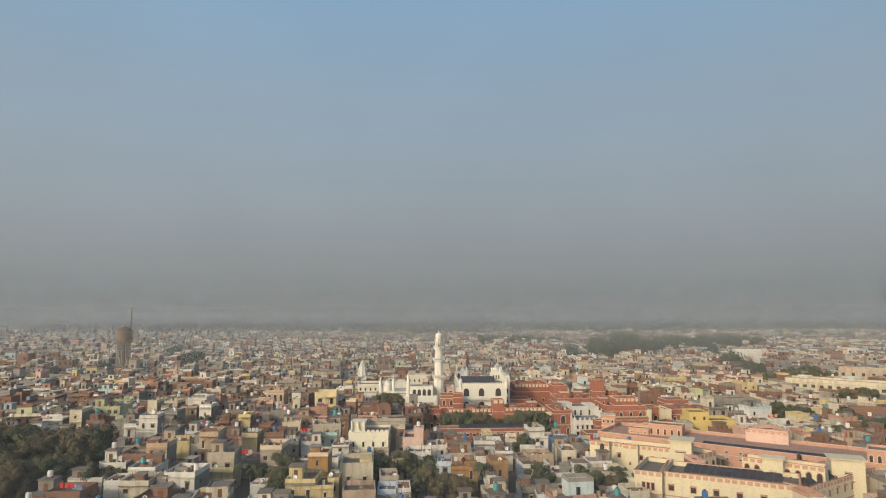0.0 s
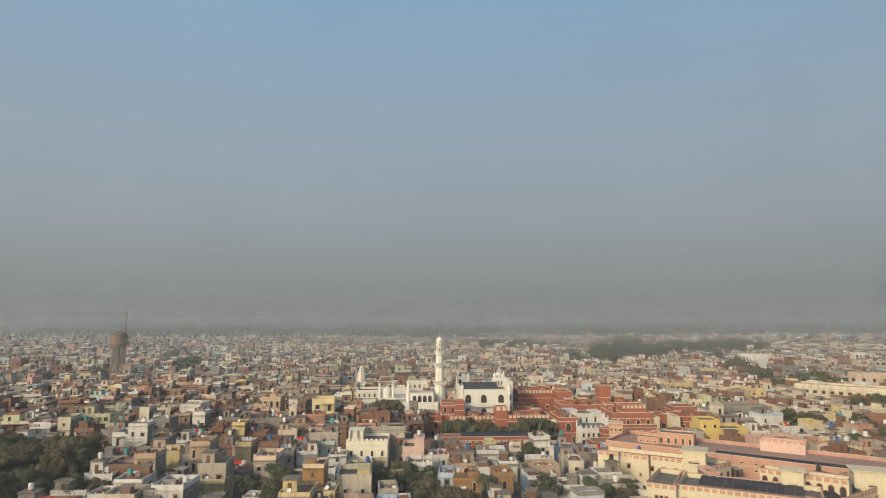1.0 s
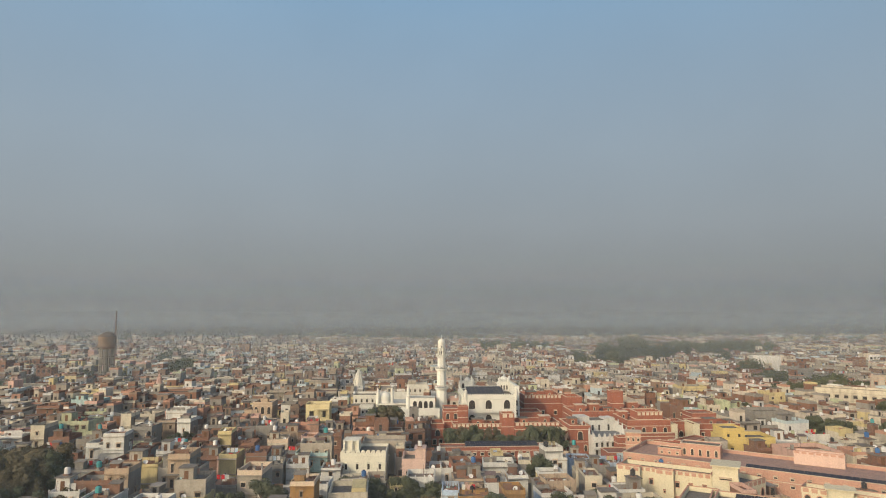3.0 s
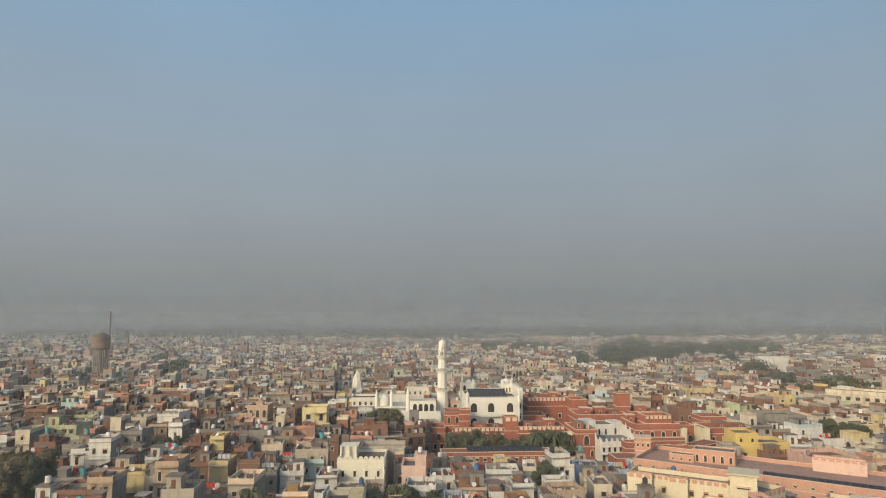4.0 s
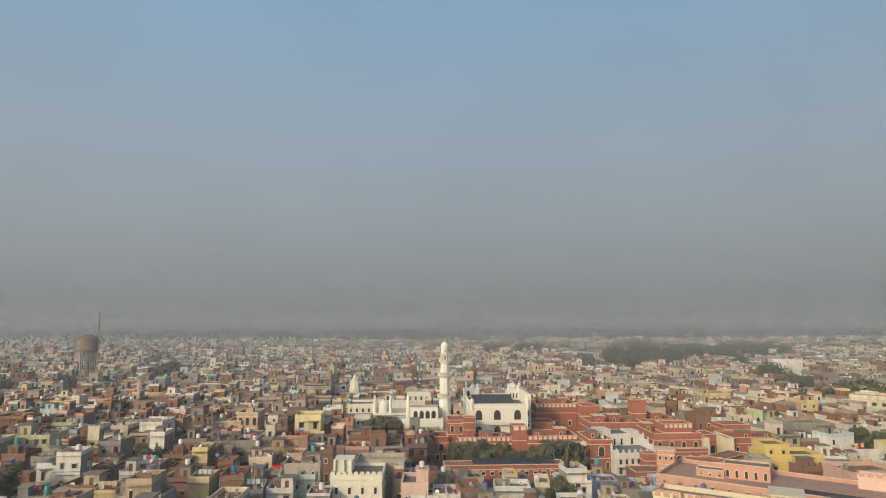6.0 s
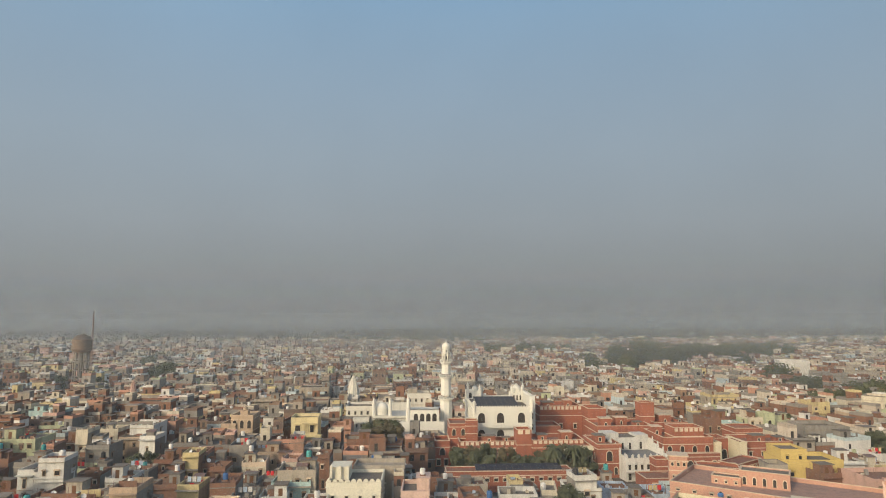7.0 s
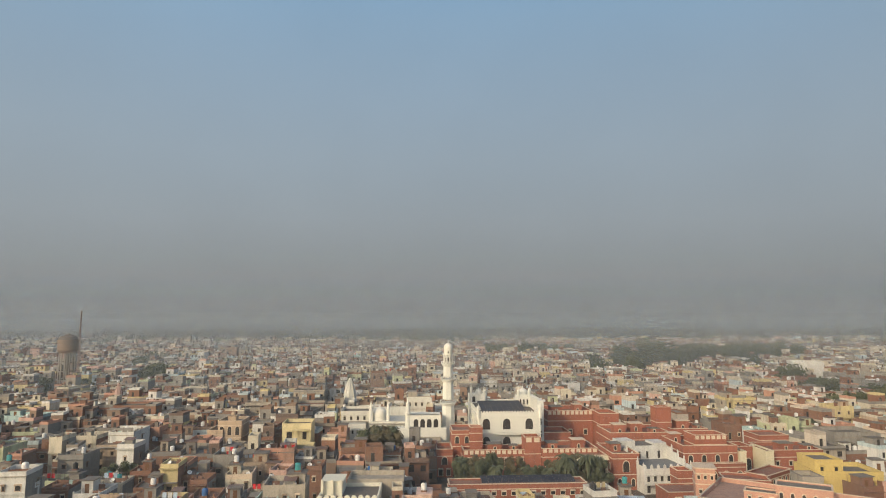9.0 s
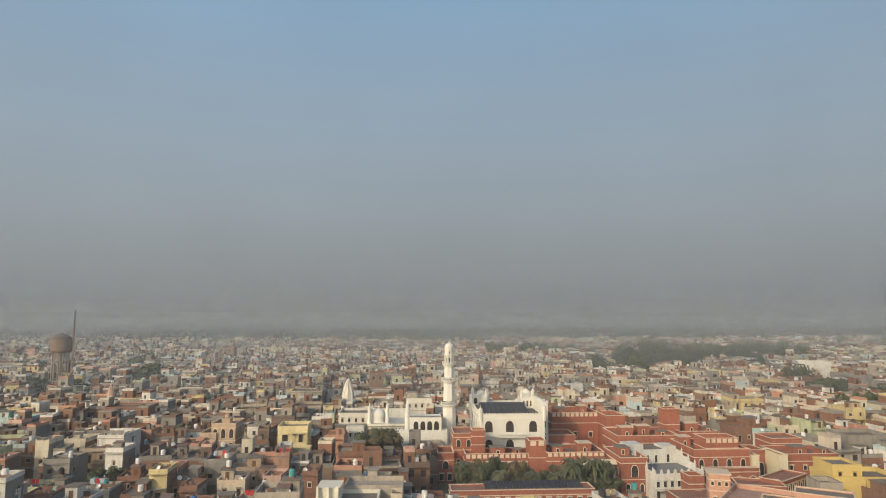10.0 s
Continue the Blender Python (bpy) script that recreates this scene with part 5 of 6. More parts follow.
    for cx in (-0.4, 1.6, 3.7):
        part("pillar", Geo().box(cx - 0.13, cx + 0.13, -1.35, -1.1, 6.0, 8.6), "pale_yellow", t)
    part("porch_roof", Geo().box(-0.7, 4.0, -1.5, -0.15, 8.6, 8.8, 0, True), "pale_yellow", t)
    part("front_room", Geo().box(-1.0, 5.2, -5.2, -1.5, 0, 5.0).ring(-1.1, 5.3, -5.3, -1.45, 5.0, 5.7, 0.2), "pale_yellow", t)
    # brick house; dark panes on its solid wall stand for an open pillared upper floor
    t = building(-93.0, 288.5, 14.0, 10, 8.2, 1, "brick", "broad brick house with dark panes for an open pillared upper floor", trim="brick", parapet=0.7, bands=(4.2,), name="house", category="house")
    for k in range(5):
        part("opening", window_mesh(1.25, 2.6, False, "brick", False), None, t, "", pose(-0.6 + k * 1.5, 0, 4.9))
    # white house behind the arcade of the old mosque
    t = building(4.9, 271.5, 8.0, 8, 12.4, 0, "old_white", "whitewashed three-storey house with small windows and a stepped roof", rows=((10.2, 4, 0.8, 1.1, False), (7.0, 4, 0.8, 1.1, False)), trim="stone", parapet=0.8, bands=(9.2,), name="house", category="house")
    part("roof_room", Geo().box(-3.6, -0.6, 2, 6, 12.46, 14.6), "stone", t)
    # stepped cream house
    t = building(-10.6, 144.3, 7.2, 9, 5.6, 2, "cream", "stepped cream house with a roof terrace and outside walls", rows=((2.6, 2, 0.9, 1.2, False),), trim="cream", parapet=1.0, name="house", category="house")
    part("roof_room", Geo().box(0.6, 3.3, 1.0, 8.0, 5.66, 7.2), "yellow", t)
    # grey house with ribbon windows
    t = building(119.6, 224.7, 11.4, 9, 7.9, -2, "grey", "pale grey two-storey house with a long window band", rows=((4.6, 6, 1.5, 1.2, False), (1.2, 5, 1.3, 1.3, False)), trim="concrete", parapet=0.9, bands=(4.2, 7.4), name="house", category="house")
    # green corner tower house
    t = building(111.5, 238.6, 3.3, 5, 9.4, 0, "green", "narrow green tower house with an arched niche", rows=((5.6, 1, 1.3, 2.8, True),), trim="green", bands=(8.6, 5.0), parapet=0.8, name="house", category="house")
    t = thing("awning", 111.6, 203.0, 0, -3, "bright red cloth awning on thin poles", "awning")
    for px, py in ((-1.6, 0), (1.6, 0), (-1.6, 2.4), (1.6, 2.4)):
        part("pole", Geo().tube((px, py, 0), (px, py, 3.4), 0.05), "steel", t)
    part("canopy", Geo().mesh([(-1.8, -0.2, 2.6), (1.8, -0.2, 2.6), (1.8, -0.2, 3.3), (-1.8, -0.2, 3.3), (-1.8, 2.6, 3.6), (1.8, 2.6, 3.6), (-1.8, -0.15, 2.6), (1.8, -0.15, 2.6), (1.8, 2.6, 3.5), (-1.8, 2.6, 3.5)],
                              [(0, 1, 2, 3), (3, 2, 5, 4), (7, 6, 9, 8)]), "red_cloth", t)


special_houses()
for k in range(7):
    keep(-70 + 3.0 * k, -65 + 3.0 * k, 232 + 3.1 * k, 238 + 3.1 * k)

# ---- houses ----
house(-54.1, 134.0, 5.8, 7.0, 5.2, -2.6, 'cream', 'grey')
house(-59.5, 136.3, 3.0, 6.0, 4.7, 0.4, 'white', 'grey', cabin=0)
house(-49.2, 134.0, 4.1, 7.0, 4.7, -1.3, 'grey', tank='black', cabin=0)
house(-69.7, 135.3, 9.4, 7.5, 3.2, 1.0, 'grey', tank='white')
house(-68.9, 145.0, 7.1, 5.7, 3.2, 1.3, 'white', 'grey')
house(-46.0, 136.2, 6.3, 8.0, 6.2, -4.3, 'white', 'grey', tank='white')
house(-48.4, 137.5, 2.3, 4.0, 4.4, -4.9, 'grey', 'white', cabin=0)
house(-38.0, 135.0, 4.7, 6.0, 3.4, 3.4, 'grey', cabin=0)
house(-30.5, 139.6, 4.0, 5.0, 3.2, -2.4, 'white', 'grey', cabin=0)
house(-20.3, 128.3, 5.8, 8.0, 6.7, -2.7, 'yellow')
house(-15.6, 128.1, 3.5, 7.0, 5.8, 5.0, 'yellow', cabin=0)
house(-14.3, 131.7, 2.2, 7.0, 6.3, -0.3, 'yellow', 'ochre', cabin=0)
house(-8.9, 128.4, 6.4, 7.0, 4.2, 3.4, 'tan')
house(-3.6, 131.5, 3.7, 6.0, 3.4, -0.2, 'blue', 'white', cabin=0)
house(-0.2, 132.1, 2.8, 6.0, 3.6, 1.4, 'white', 'blue', cabin=0)
house(9.1, 148.7, 3.7, 7.0, 4.4, -3.5, 'white', 'blue', cabin=0)
house(11.3, 137.1, 3.4, 6.0, 3.4, 1.3, 'white', 'grey', cabin=0)
house(13.4, 149.4, 5.3, 6.0, 4.4, 3.7, 'tan', 'brick')
house(36.8, 141.5, 8.1, 6.5, 3.8, 0.2, 'white', 'grey')
house(44.5, 138.1, 8.8, 7.1, 4.6, 2.4, 'cream', 'grey', tank='white')
house(26.3, 133.8, 4.3, 6.0, 2.9, 1.7, 'grey', 'teal', cabin=0)
house(29.2, 129.9, 5.3, 6.0, 2.8, -4.4, 'white', 'grey')
house(45.6, 124.5, 3.9, 6.0, 4.2, 2.6, 'cream', 'grey', cabin=0)
house(44.9, 147.1, 5.4, 5.0, 4.7, 0.9, 'white', 'grey', tank='black')
house(-97.6, 216.6, 9.3, 9.0, 8.5, -2.0, 'green')
house(-94.9, 216.0, 7.0, 5.6, 5.5, -4.7, 'green')
house(-102.1, 206.9, 3.6, 8.0, 8.5, 3.7, 'cream', 'grey', cabin=0)
house(-74.8, 180.8, 3.1, 7.0, 8.5, -0.3, 'white', 'grey', cabin=0)
house(-70.3, 180.8, 5.7, 4.6, 8.0, 2.2, 'white')
house(-69.7, 180.2, 4.8, 6.0, 11.0, 3.8, 'white', 'grey', tank='white', cabin=0)
house(-85.0, 207.4, 2.8, 6.0, 9.0, 2.1, 'salmon', 'brick', cabin=0)
house(-121.9, 248.6, 7.2, 8.0, 8.5, 4.2, 'brick')
house(-73.9, 234.1, 6.5, 10.0, 8.5, -1.1, 'white', tank='white')
house(-119.8, 269.8, 10.4, 8.3, 7.5, -0.6, 'teal', 'grey')
house(-111.0, 285.7, 5.4, 7.0, 9.0, 4.4, 'salmon', 'brick')
house(-173.1, 320.1, 18.4, 10.0, 7.5, 3.8, 'cream', 'brick')
house(-112.4, 209.7, 3.0, 6.0, 6.5, -4.0, 'pink', 'brick', cabin=0)
house(-110.2, 212.3, 4.3, 6.0, 5.5, -3.6, 'brick', cabin=0)
house(-48.2, 162.3, 8.4, 6.7, 7.0, -2.8, 'stone', 'grey')
house(-56.2, 166.4, 4.3, 6.0, 7.0, 4.7, 'yellow', 'tan', cabin=0)
house(-48.1, 162.2, 4.6, 7.0, 9.5, -0.6, 'tan', 'grey', tank='white', cabin=0)
house(-41.4, 149.3, 5.9, 7.0, 7.5, 1.3, 'stone', 'grey')
house(-41.3, 147.8, 6.2, 6.0, 4.5, -2.0, 'yellow')
house(-61.2, 153.7, 8.5, 8.0, 6.5, 0.1, 'brick', 'grey')
house(-57.4, 154.0, 4.7, 6.0, 8.5, -1.1, 'tan', 'grey', cabin=0)
house(-55.8, 141.8, 5.7, 7.0, 6.5, -1.5, 'white', tank='teal')
house(-65.8, 150.9, 5.8, 8.0, 5.5, 0.9, 'white', 'grey', tank='white')
house(-86.6, 226.7, 3.1, 7.0, 8.5, 0.8, 'cream', 'grey', cabin=0)
house(-77.1, 218.9, 5.2, 6.0, 6.5, 4.0, 'grey', tank='white')
house(-59.4, 194.8, 5.8, 6.0, 5.5, 1.8, 'cream', 'grey', tank='teal')
house(-51.1, 193.1, 5.0, 6.0, 5.0, 4.3, 'brick', 'grey')
house(-67.1, 190.0, 4.9, 6.0, 6.0, 3.6, 'brick', 'grey', cabin=0)
house(-80.4, 168.5, 7.6, 9.0, 5.0, 4.9, 'grey', 'brick')
house(-47.9, 196.2, 3.5, 6.0, 8.5, 1.7, 'yellow', 'brick', cabin=0)
house(-40.9, 173.5, 4.1, 6.0, 7.0, -3.4, 'yellow', 'tan', cabin=0)
house(-34.3, 173.0, 4.7, 8.0, 7.5, 3.6, 'brick', 'grey', tank='blue', cabin=0)
house(-26.7, 210.4, 3.3, 6.0, 8.5, 4.6, 'salmon', 'brick', cabin=0)
house(-29.8, 211.4, 8.3, 6.6, 7.0, 4.0, 'salmon', 'brick')
house(-22.2, 176.9, 7.6, 6.1, 6.5, 0.7, 'teal', 'grey', tank='white')
house(-21.2, 177.4, 7.4, 7.0, 8.5, 2.1, 'stone', 'grey', tank='teal')
house(7.7, 168.6, 4.1, 7.0, 4.5, -2.9, 'white', 'brick', cabin=0)
house(-24.6, 171.7, 5.1, 6.0, 5.0, 3.3, 'white')
house(-16.7, 169.4, 4.4, 6.0, 5.0, 0.7, 'white', 'grey', tank='white', cabin=0)
house(-18.6, 140.5, 4.3, 6.0, 9.0, -2.2, 'ochre', cabin=0)
house(3.3, 158.0, 6.0, 7.0, 5.0, -4.4, 'white', 'blue')
house(-1.6, 155.8, 2.7, 5.0, 5.0, 3.5, 'yellow', cabin=0)
house(-11.8, 217.1, 6.3, 7.0, 7.0, 4.9, 'brick')
house(-2.9, 213.1, 4.4, 7.0, 7.0, -4.1, 'brick', tank='blue', cabin=0)
house(-39.4, 205.9, 5.1, 7.0, 8.0, 3.0, 'grey', tank='white')
house(-43.9, 198.5, 5.0, 7.0, 6.0, -0.9, 'brick')
house(-32.0, 157.4, 5.1, 8.0, 7.0, -3.5, 'stone', 'grey')
house(-18.0, 235.6, 5.2, 7.0, 7.5, -2.1, 'salmon', 'tan')
house(-34.8, 288.6, 13.1, 10.0, 8.0, 2.7, 'stone', 'grey')
house(-24.3, 287.6, 6.4, 7.0, 8.5, 3.7, 'stone', 'grey')
house(-43.2, 283.8, 5.4, 7.0, 8.0, -4.6, 'brick')
house(-52.1, 293.7, 9.0, 8.0, 8.0, 1.1, 'stone', 'grey')
house(-26.3, 198.2, 3.6, 6.0, 6.5, -4.6, 'pink', 'brick', cabin=0)
house(-33.8, 207.3, 6.6, 7.0, 6.0, 2.2, 'tan', 'brick')
house(-18.9, 199.3, 3.2, 6.0, 7.0, -1.7, 'brick', 'grey', cabin=0)
house(-5.8, 157.4, 3.6, 6.0, 5.0, 3.8, 'stone', 'white', cabin=0)
house(-29.7, 168.8, 4.6, 8.0, 5.5, 4.8, 'grey', cabin=0)
house(23.0, 179.6, 2.6, 5.0, 5.5, 0.1, 'yellow', 'cream', cabin=0)
house(35.3, 172.0, 4.3, 5.0, 8.0, 5.0, 'white', 'grey', tank='black', cabin=0)
house(35.0, 172.1, 6.7, 7.0, 6.0, -1.9, 'white', 'grey')
house(39.6, 154.9, 3.6, 7.0, 6.0, -4.2, 'cream', 'grey', cabin=0)
house(20.7, 141.9, 4.0, 6.0, 6.5, 1.0, 'ochre', 'brick', cabin=0)
house(22.1, 172.4, 7.3, 5.9, 4.5, -4.7, 'white')
house(19.0, 154.3, 4.7, 5.0, 4.5, -3.0, 'white', 'grey', tank='black', cabin=0)
house(24.9, 162.2, 4.4, 5.0, 4.5, -0.9, 'white', 'tan', cabin=0)
house(13.4, 155.9, 6.1, 6.0, 5.5, 1.1, 'tan', 'grey', tank='blue')
house(13.3, 144.7, 6.0, 6.0, 5.0, -3.4, 'ochre', 'tan', tank='black', cabin=0)
house(9.0, 147.4, 3.4, 7.0, 5.0, -4.6, 'blue', 'white', cabin=0)
house(30.2, 148.1, 6.4, 6.0, 4.2, 3.7, 'white', 'blue')
house(28.2, 152.3, 2.6, 6.0, 5.0, -1.9, 'grey', cabin=0)
house(32.4, 153.2, 6.2, 6.0, 5.0, 4.6, 'tan', 'brick')
house(13.0, 166.0, 4.3, 7.0, 6.0, 4.0, 'brick', 'red', cabin=0)
house(9.5, 165.6, 2.6, 7.0, 5.0, -1.2, 'white', cabin=0)
house(41.5, 145.3, 3.8, 8.0, 4.5, -0.4, 'tan', 'grey', cabin=0)
house(107.6, 239.3, 5.2, 7.0, 8.5, 0.2, 'cream', 'green')
house(97.2, 242.5, 8.1, 8.0, 7.5, 1.4, 'brick')
house(99.6, 234.3, 3.6, 7.0, 7.0, 1.0, 'teal', 'white', tank='white', cabin=0)
house(116.7, 240.4, 5.0, 7.0, 7.5, 0.6, 'green', 'teal')
house(102.4, 175.6, 12.1, 9.7, 5.5, 1.2, 'pink')
house(95.3, 185.0, 7.1, 6.0, 4.5, 4.4, 'brick')
house(130.1, 204.3, 4.5, 6.0, 5.5, 0.1, 'yellow', 'cream', cabin=0)
house(126.0, 208.4, 8.1, 6.5, 3.6, -0.7, 'white', tank='white')
house(111.7, 188.1, 3.6, 5.0, 4.2, 2.2, 'yellow', 'cream', cabin=0)
house(118.1, 191.4, 3.5, 5.0, 4.5, -2.6, 'white', tank='black', cabin=0)
house(123.8, 193.8, 3.8, 6.0, 4.5, -2.0, 'cream', 'white', cabin=0)
house(128.4, 190.9, 4.8, 7.0, 5.5, 4.8, 'cream', 'grey', cabin=0)
house(147.8, 268.2, 6.7, 8.0, 8.5, 0.2, 'yellow', 'tan')
house(150.3, 251.0, 7.4, 8.0, 8.0, 0.5, 'cream', 'tan')
house(153.6, 242.8, 8.2, 8.0, 7.0, -4.9, 'stone', 'cream')
house(138.8, 273.6, 5.1, 8.0, 9.0, -0.8, 'brick')
house(124.9, 291.7, 11.3, 9.0, 8.5, 0.8, 'yellow', 'stone')
house(103.4, 188.5, 4.5, 5.0, 3.6, -4.8, 'blue', 'grey', cabin=0)
house(149.1, 225.1, 6.0, 8.0, 5.0, 1.2, 'stone', 'white', tank='white')
house(135.6, 232.6, 5.2, 7.0, 7.0, 1.3, 'brick', 'grey')
house(66.3, 473.2, 15.4, 10.0, 10.0, -4.4, 'cream')
house(122.1, 633.4, 24.5, 10.0, 9.0, 1.3, 'cream', 'stone')
house(107.6, 470.7, 17.0, 10.0, 10.0, -0.3, 'stone')
house(88.4, 456.1, 14.2, 10.0, 8.0, 1.8, 'cream', 'stone')
house(164.4, 483.7, 7.6, 8.0, 13.0, -1.5, 'salmon', 'stone')
house(38.7, 386.7, 9.1, 8.0, 8.0, 2.1, 'stone')
house(52.6, 376.4, 6.8, 8.0, 7.0, 2.4, 'brick')
house(145.8, 518.4, 10.6, 8.5, 9.0, -4.8, 'cream', 'white')
house(100.1, 291.0, 6.1, 8.0, 7.5, -4.4, 'cream', 'green')
house(225.7, 472.8, 12.5, 10.0, 11.0, 1.8, 'white')
house(241.9, 368.3, 12.1, 9.7, 11.0, 4.6, 'stone')
house(230.7, 338.2, 8.3, 9.0, 9.0, -2.5, 'stone', 'tan')
house(274.5, 444.4, 10.7, 8.6, 10.0, -0.4, 'white', 'cream')
house(-33.7, 548.7, 10.1, 8.1, 10.0, 0.9, 'teal')
house(8.4, 479.8, 10.4, 8.3, 9.0, -1.8, 'pink')
house(18.8, 475.0, 9.0, 8.0, 8.5, -1.4, 'salmon')
house(-6.9, 386.4, 7.0, 8.0, 11.0, -1.9, 'stone')
house(-10.0, 335.6, 8.8, 7.0, 8.5, -1.3, 'stone')
house(-31.2, 423.8, 8.3, 7.0, 9.5, 1.0, 'cream', 'white')
house(-38.4, 322.6, 12.4, 9.9, 9.5, -2.0, 'stone')
house(-37.2, 351.3, 3.5, 6.0, 11.5, -1.2, 'tan', 'grey', cabin=0)
house(-72.1, 379.0, 5.5, 7.0, 9.5, 2.7, 'cream', tank='white')
house(-78.2, 353.3, 6.2, 7.0, 8.0, -4.7, 'cream', 'stone')
house(-82.0, 661.5, 13.5, 10.0, 10.0, 0.7, 'stone')
house(-370.3, 691.7, 17.7, 10.0, 11.0, 2.4, 'yellow')
house(-170.6, 335.0, 7.3, 8.0, 7.5, -1.9, 'brick')
house(-131.6, 312.7, 3.9, 7.0, 7.5, -2.8, 'cream', 'stone', cabin=0)
house(-97.8, 330.8, 3.8, 6.0, 8.0, 3.0, 'white', cabin=0)
house(-112.1, 428.0, 12.5, 10.0, 9.0, -2.6, 'teal', 'white')
house(-174.2, 426.9, 8.9, 8.0, 11.0, -3.1, 'pink')
house(-151.3, 425.2, 4.8, 7.0, 9.0, -0.6, 'cream', cabin=0)
house(-243.9, 532.8, 4.7, 6.0, 13.0, 2.0, 'pink', cabin=0)
house(-85.8, 239.7, 6.4, 7.0, 6.5, -4.0, 'cream', 'brick')
house(-89.6, 229.3, 6.3, 7.0, 5.5, -1.8, 'brick')
house(-77.1, 215.3, 5.8, 7.0, 6.5, -1.7, 'grey', tank='white')
house(-61.0, 196.4, 2.4, 6.0, 5.5, 3.3, 'cream', 'teal', tank='teal', cabin=0)
house(-41.0, 193.1, 3.3, 6.0, 6.0, -0.6, 'brick', 'grey', cabin=0)
house(-75.2, 229.3, 5.4, 6.0, 6.5, 3.6, 'tan', 'brick')
house(-66.5, 219.4, 4.0, 6.0, 8.0, -3.3, 'white', 'grey', cabin=0)

# ---- trees ----
def grove(cx, cy, rx, ry, n, h0, h1, seed, dry=0.2):
    rnd = random.Random(seed)
    for k in range(n):
        a, q = rnd.uniform(0, 6.28), math.sqrt(rnd.random())
        hh = rnd.uniform(h0, h1)
        tree(cx + rx * q * math.cos(a), cy + ry * q * math.sin(a), hh, hh * rnd.uniform(0.40, 0.58), k + seed, rnd.random() < dry)
    keep(cx - rx - 1, cx + rx + 1, cy - ry - 1, cy + ry + 1)


grove(-87, 162, 12, 12, 15, 7.5, 11, 3, 0.75)
grove(-100, 178, 13, 10, 12, 7, 9.5, 4, 0.4)
grove(-78, 150, 9, 8, 8, 6, 8.5, 5, 0.5)
grove(-86, 136, 10, 8, 12, 6.5, 9, 61, 0.75)
grove(-98, 152, 9, 9, 10, 7, 10, 62, 0.75)
grove(-5.6, 228.5, 4.6, 2.4, 8, 8, 11.5, 6, 0.5)
grove(16.0, 207, 4.0, 4, 4, 5.0, 7.5, 7, 0.4)
grove(29, 204, 7, 4, 5, 3.2, 5.0, 8, 0.6)
grove(42.0, 204, 4.0, 3, 4, 4.5, 6.0, 9, 0.4)
for k in range(20):
    gx, gh = 12.6 + k * 1.72 + 0.5 * math.sin(k * 3.3), 6.6 + 1.6 * math.sin(k * 2.9) - (1.6 if 7 < k < 12 else 0)
    tree(gx, 206.5 + 3.0 * math.sin(k * 1.7), gh, gh * 0.30, k + 2, k % 3 == 1)
for k in (1, 3, 5, 8, 10, 13, 15, 16, 19):
    palm(12.5 + k * 1.5 + 0.7 * math.sin(k * 5.1), 205.5 + 3.2 * math.sin(k * 2.3), 7.4 + 1.4 * math.sin(k * 3.7) + (0.8 if k in (1, 2, 15, 16, 20) else 0))
palm(17.0, 140.7, 7.5)
palm(124.4, 180, 7.6)
for k, (px, py, ph, dry) in enumerate(((31.5, 172, 6.0, 0), (34.5, 173.5, 6.5, 0), (37.7, 135, 6.0, 0), (40.2, 136.5, 5.0, 0), (29.8, 144, 5.2, 0), (31.0, 140, 4.2, 0), (8.2, 132, 6.2, 1), (11.5, 131, 5.8, 1), (4.7, 141, 5.5, 1), (2.5, 139, 4.6, 0),
                                       (-6.2, 154.7, 5.6, 0), (-4.6, 152, 5.0, 0), (0.2, 155.2, 5.8, 0), (2.2, 154, 5.2, 0), (5.6, 154, 5.0, 0), (-27.3, 149.8, 6.8, 0), (-25.5, 147.5, 6.0, 0), (-33.7, 149.3, 4.8, 0), (-25.2, 135, 6.5, 0),
                                       (-26.5, 139, 6.2, 1), (38.5, 151, 4.0, 0), (-66.5, 153, 5.2, 1), (-63.0, 152, 4.6, 0),
                                       (-13.0, 164, 4.2, 0), (-63, 147, 4.6, 1), (-58.8, 139, 4.8, 0), (129.0, 214, 5.5, 0), (133, 216, 6.5, 0), (136, 214, 6.0, 0), (131, 219, 7, 0), (140, 217, 5.5, 0),
                                       (135, 182, 7, 0), (139, 180, 7.5, 0), (171, 240, 8.0, 0), (176, 238, 9, 0), (181, 240, 8, 0), (174, 234, 8, 1), (-65, 210, 5.5, 0), (-62, 213, 5, 0), (46, 138, 5.5, 0),
                                       (44, 133, 5.0, 1), (-92, 300, 7, 0), (-104, 303, 6.5, 0), (-150, 372, 9, 0), (-174, 380, 9, 0), (-128, 392, 10, 0), (-120, 395, 11, 0), (-122, 384, 9.5, 0), (2, 156, 4, 0))):
    tree(px, py, ph * 1.2, ph * 0.58, k, bool(dry))
    keep(px - 1.8, px + 1.8, py - 3.0, py + 1.2)

def wood_patch(cx, cy, rx, ry, n, h0, h1, seed):
    """Scattered stands of far trees with houses between: they join the far woods."""
    rr = random.Random(seed)
    left = n
    while left > 0:
        a, q = rr.uniform(0, 6.28), math.sqrt(rr.random())
        gx, gy, gr = cx + rx * q * math.cos(a), cy + ry * q * math.sin(a), rr.uniform(0.10, 0.22) * rx + 2.5
        m = min(left, rr.randint(5, 16))
        top = rr.uniform(0.75, 1.2)
        for k in range(m):
            a, q = rr.uniform(0, 6.28), math.sqrt(rr.random())
            stand.append((gx + gr * q * math.cos(a), gy + gr * q * math.sin(a), rr.uniform(h0 * 0.6, h1) * top))
        left -= m
        KEEP.append((gx - gr * 0.7, gx + gr * 0.7, gy - gr * 0.7, gy + gr * 0.7))


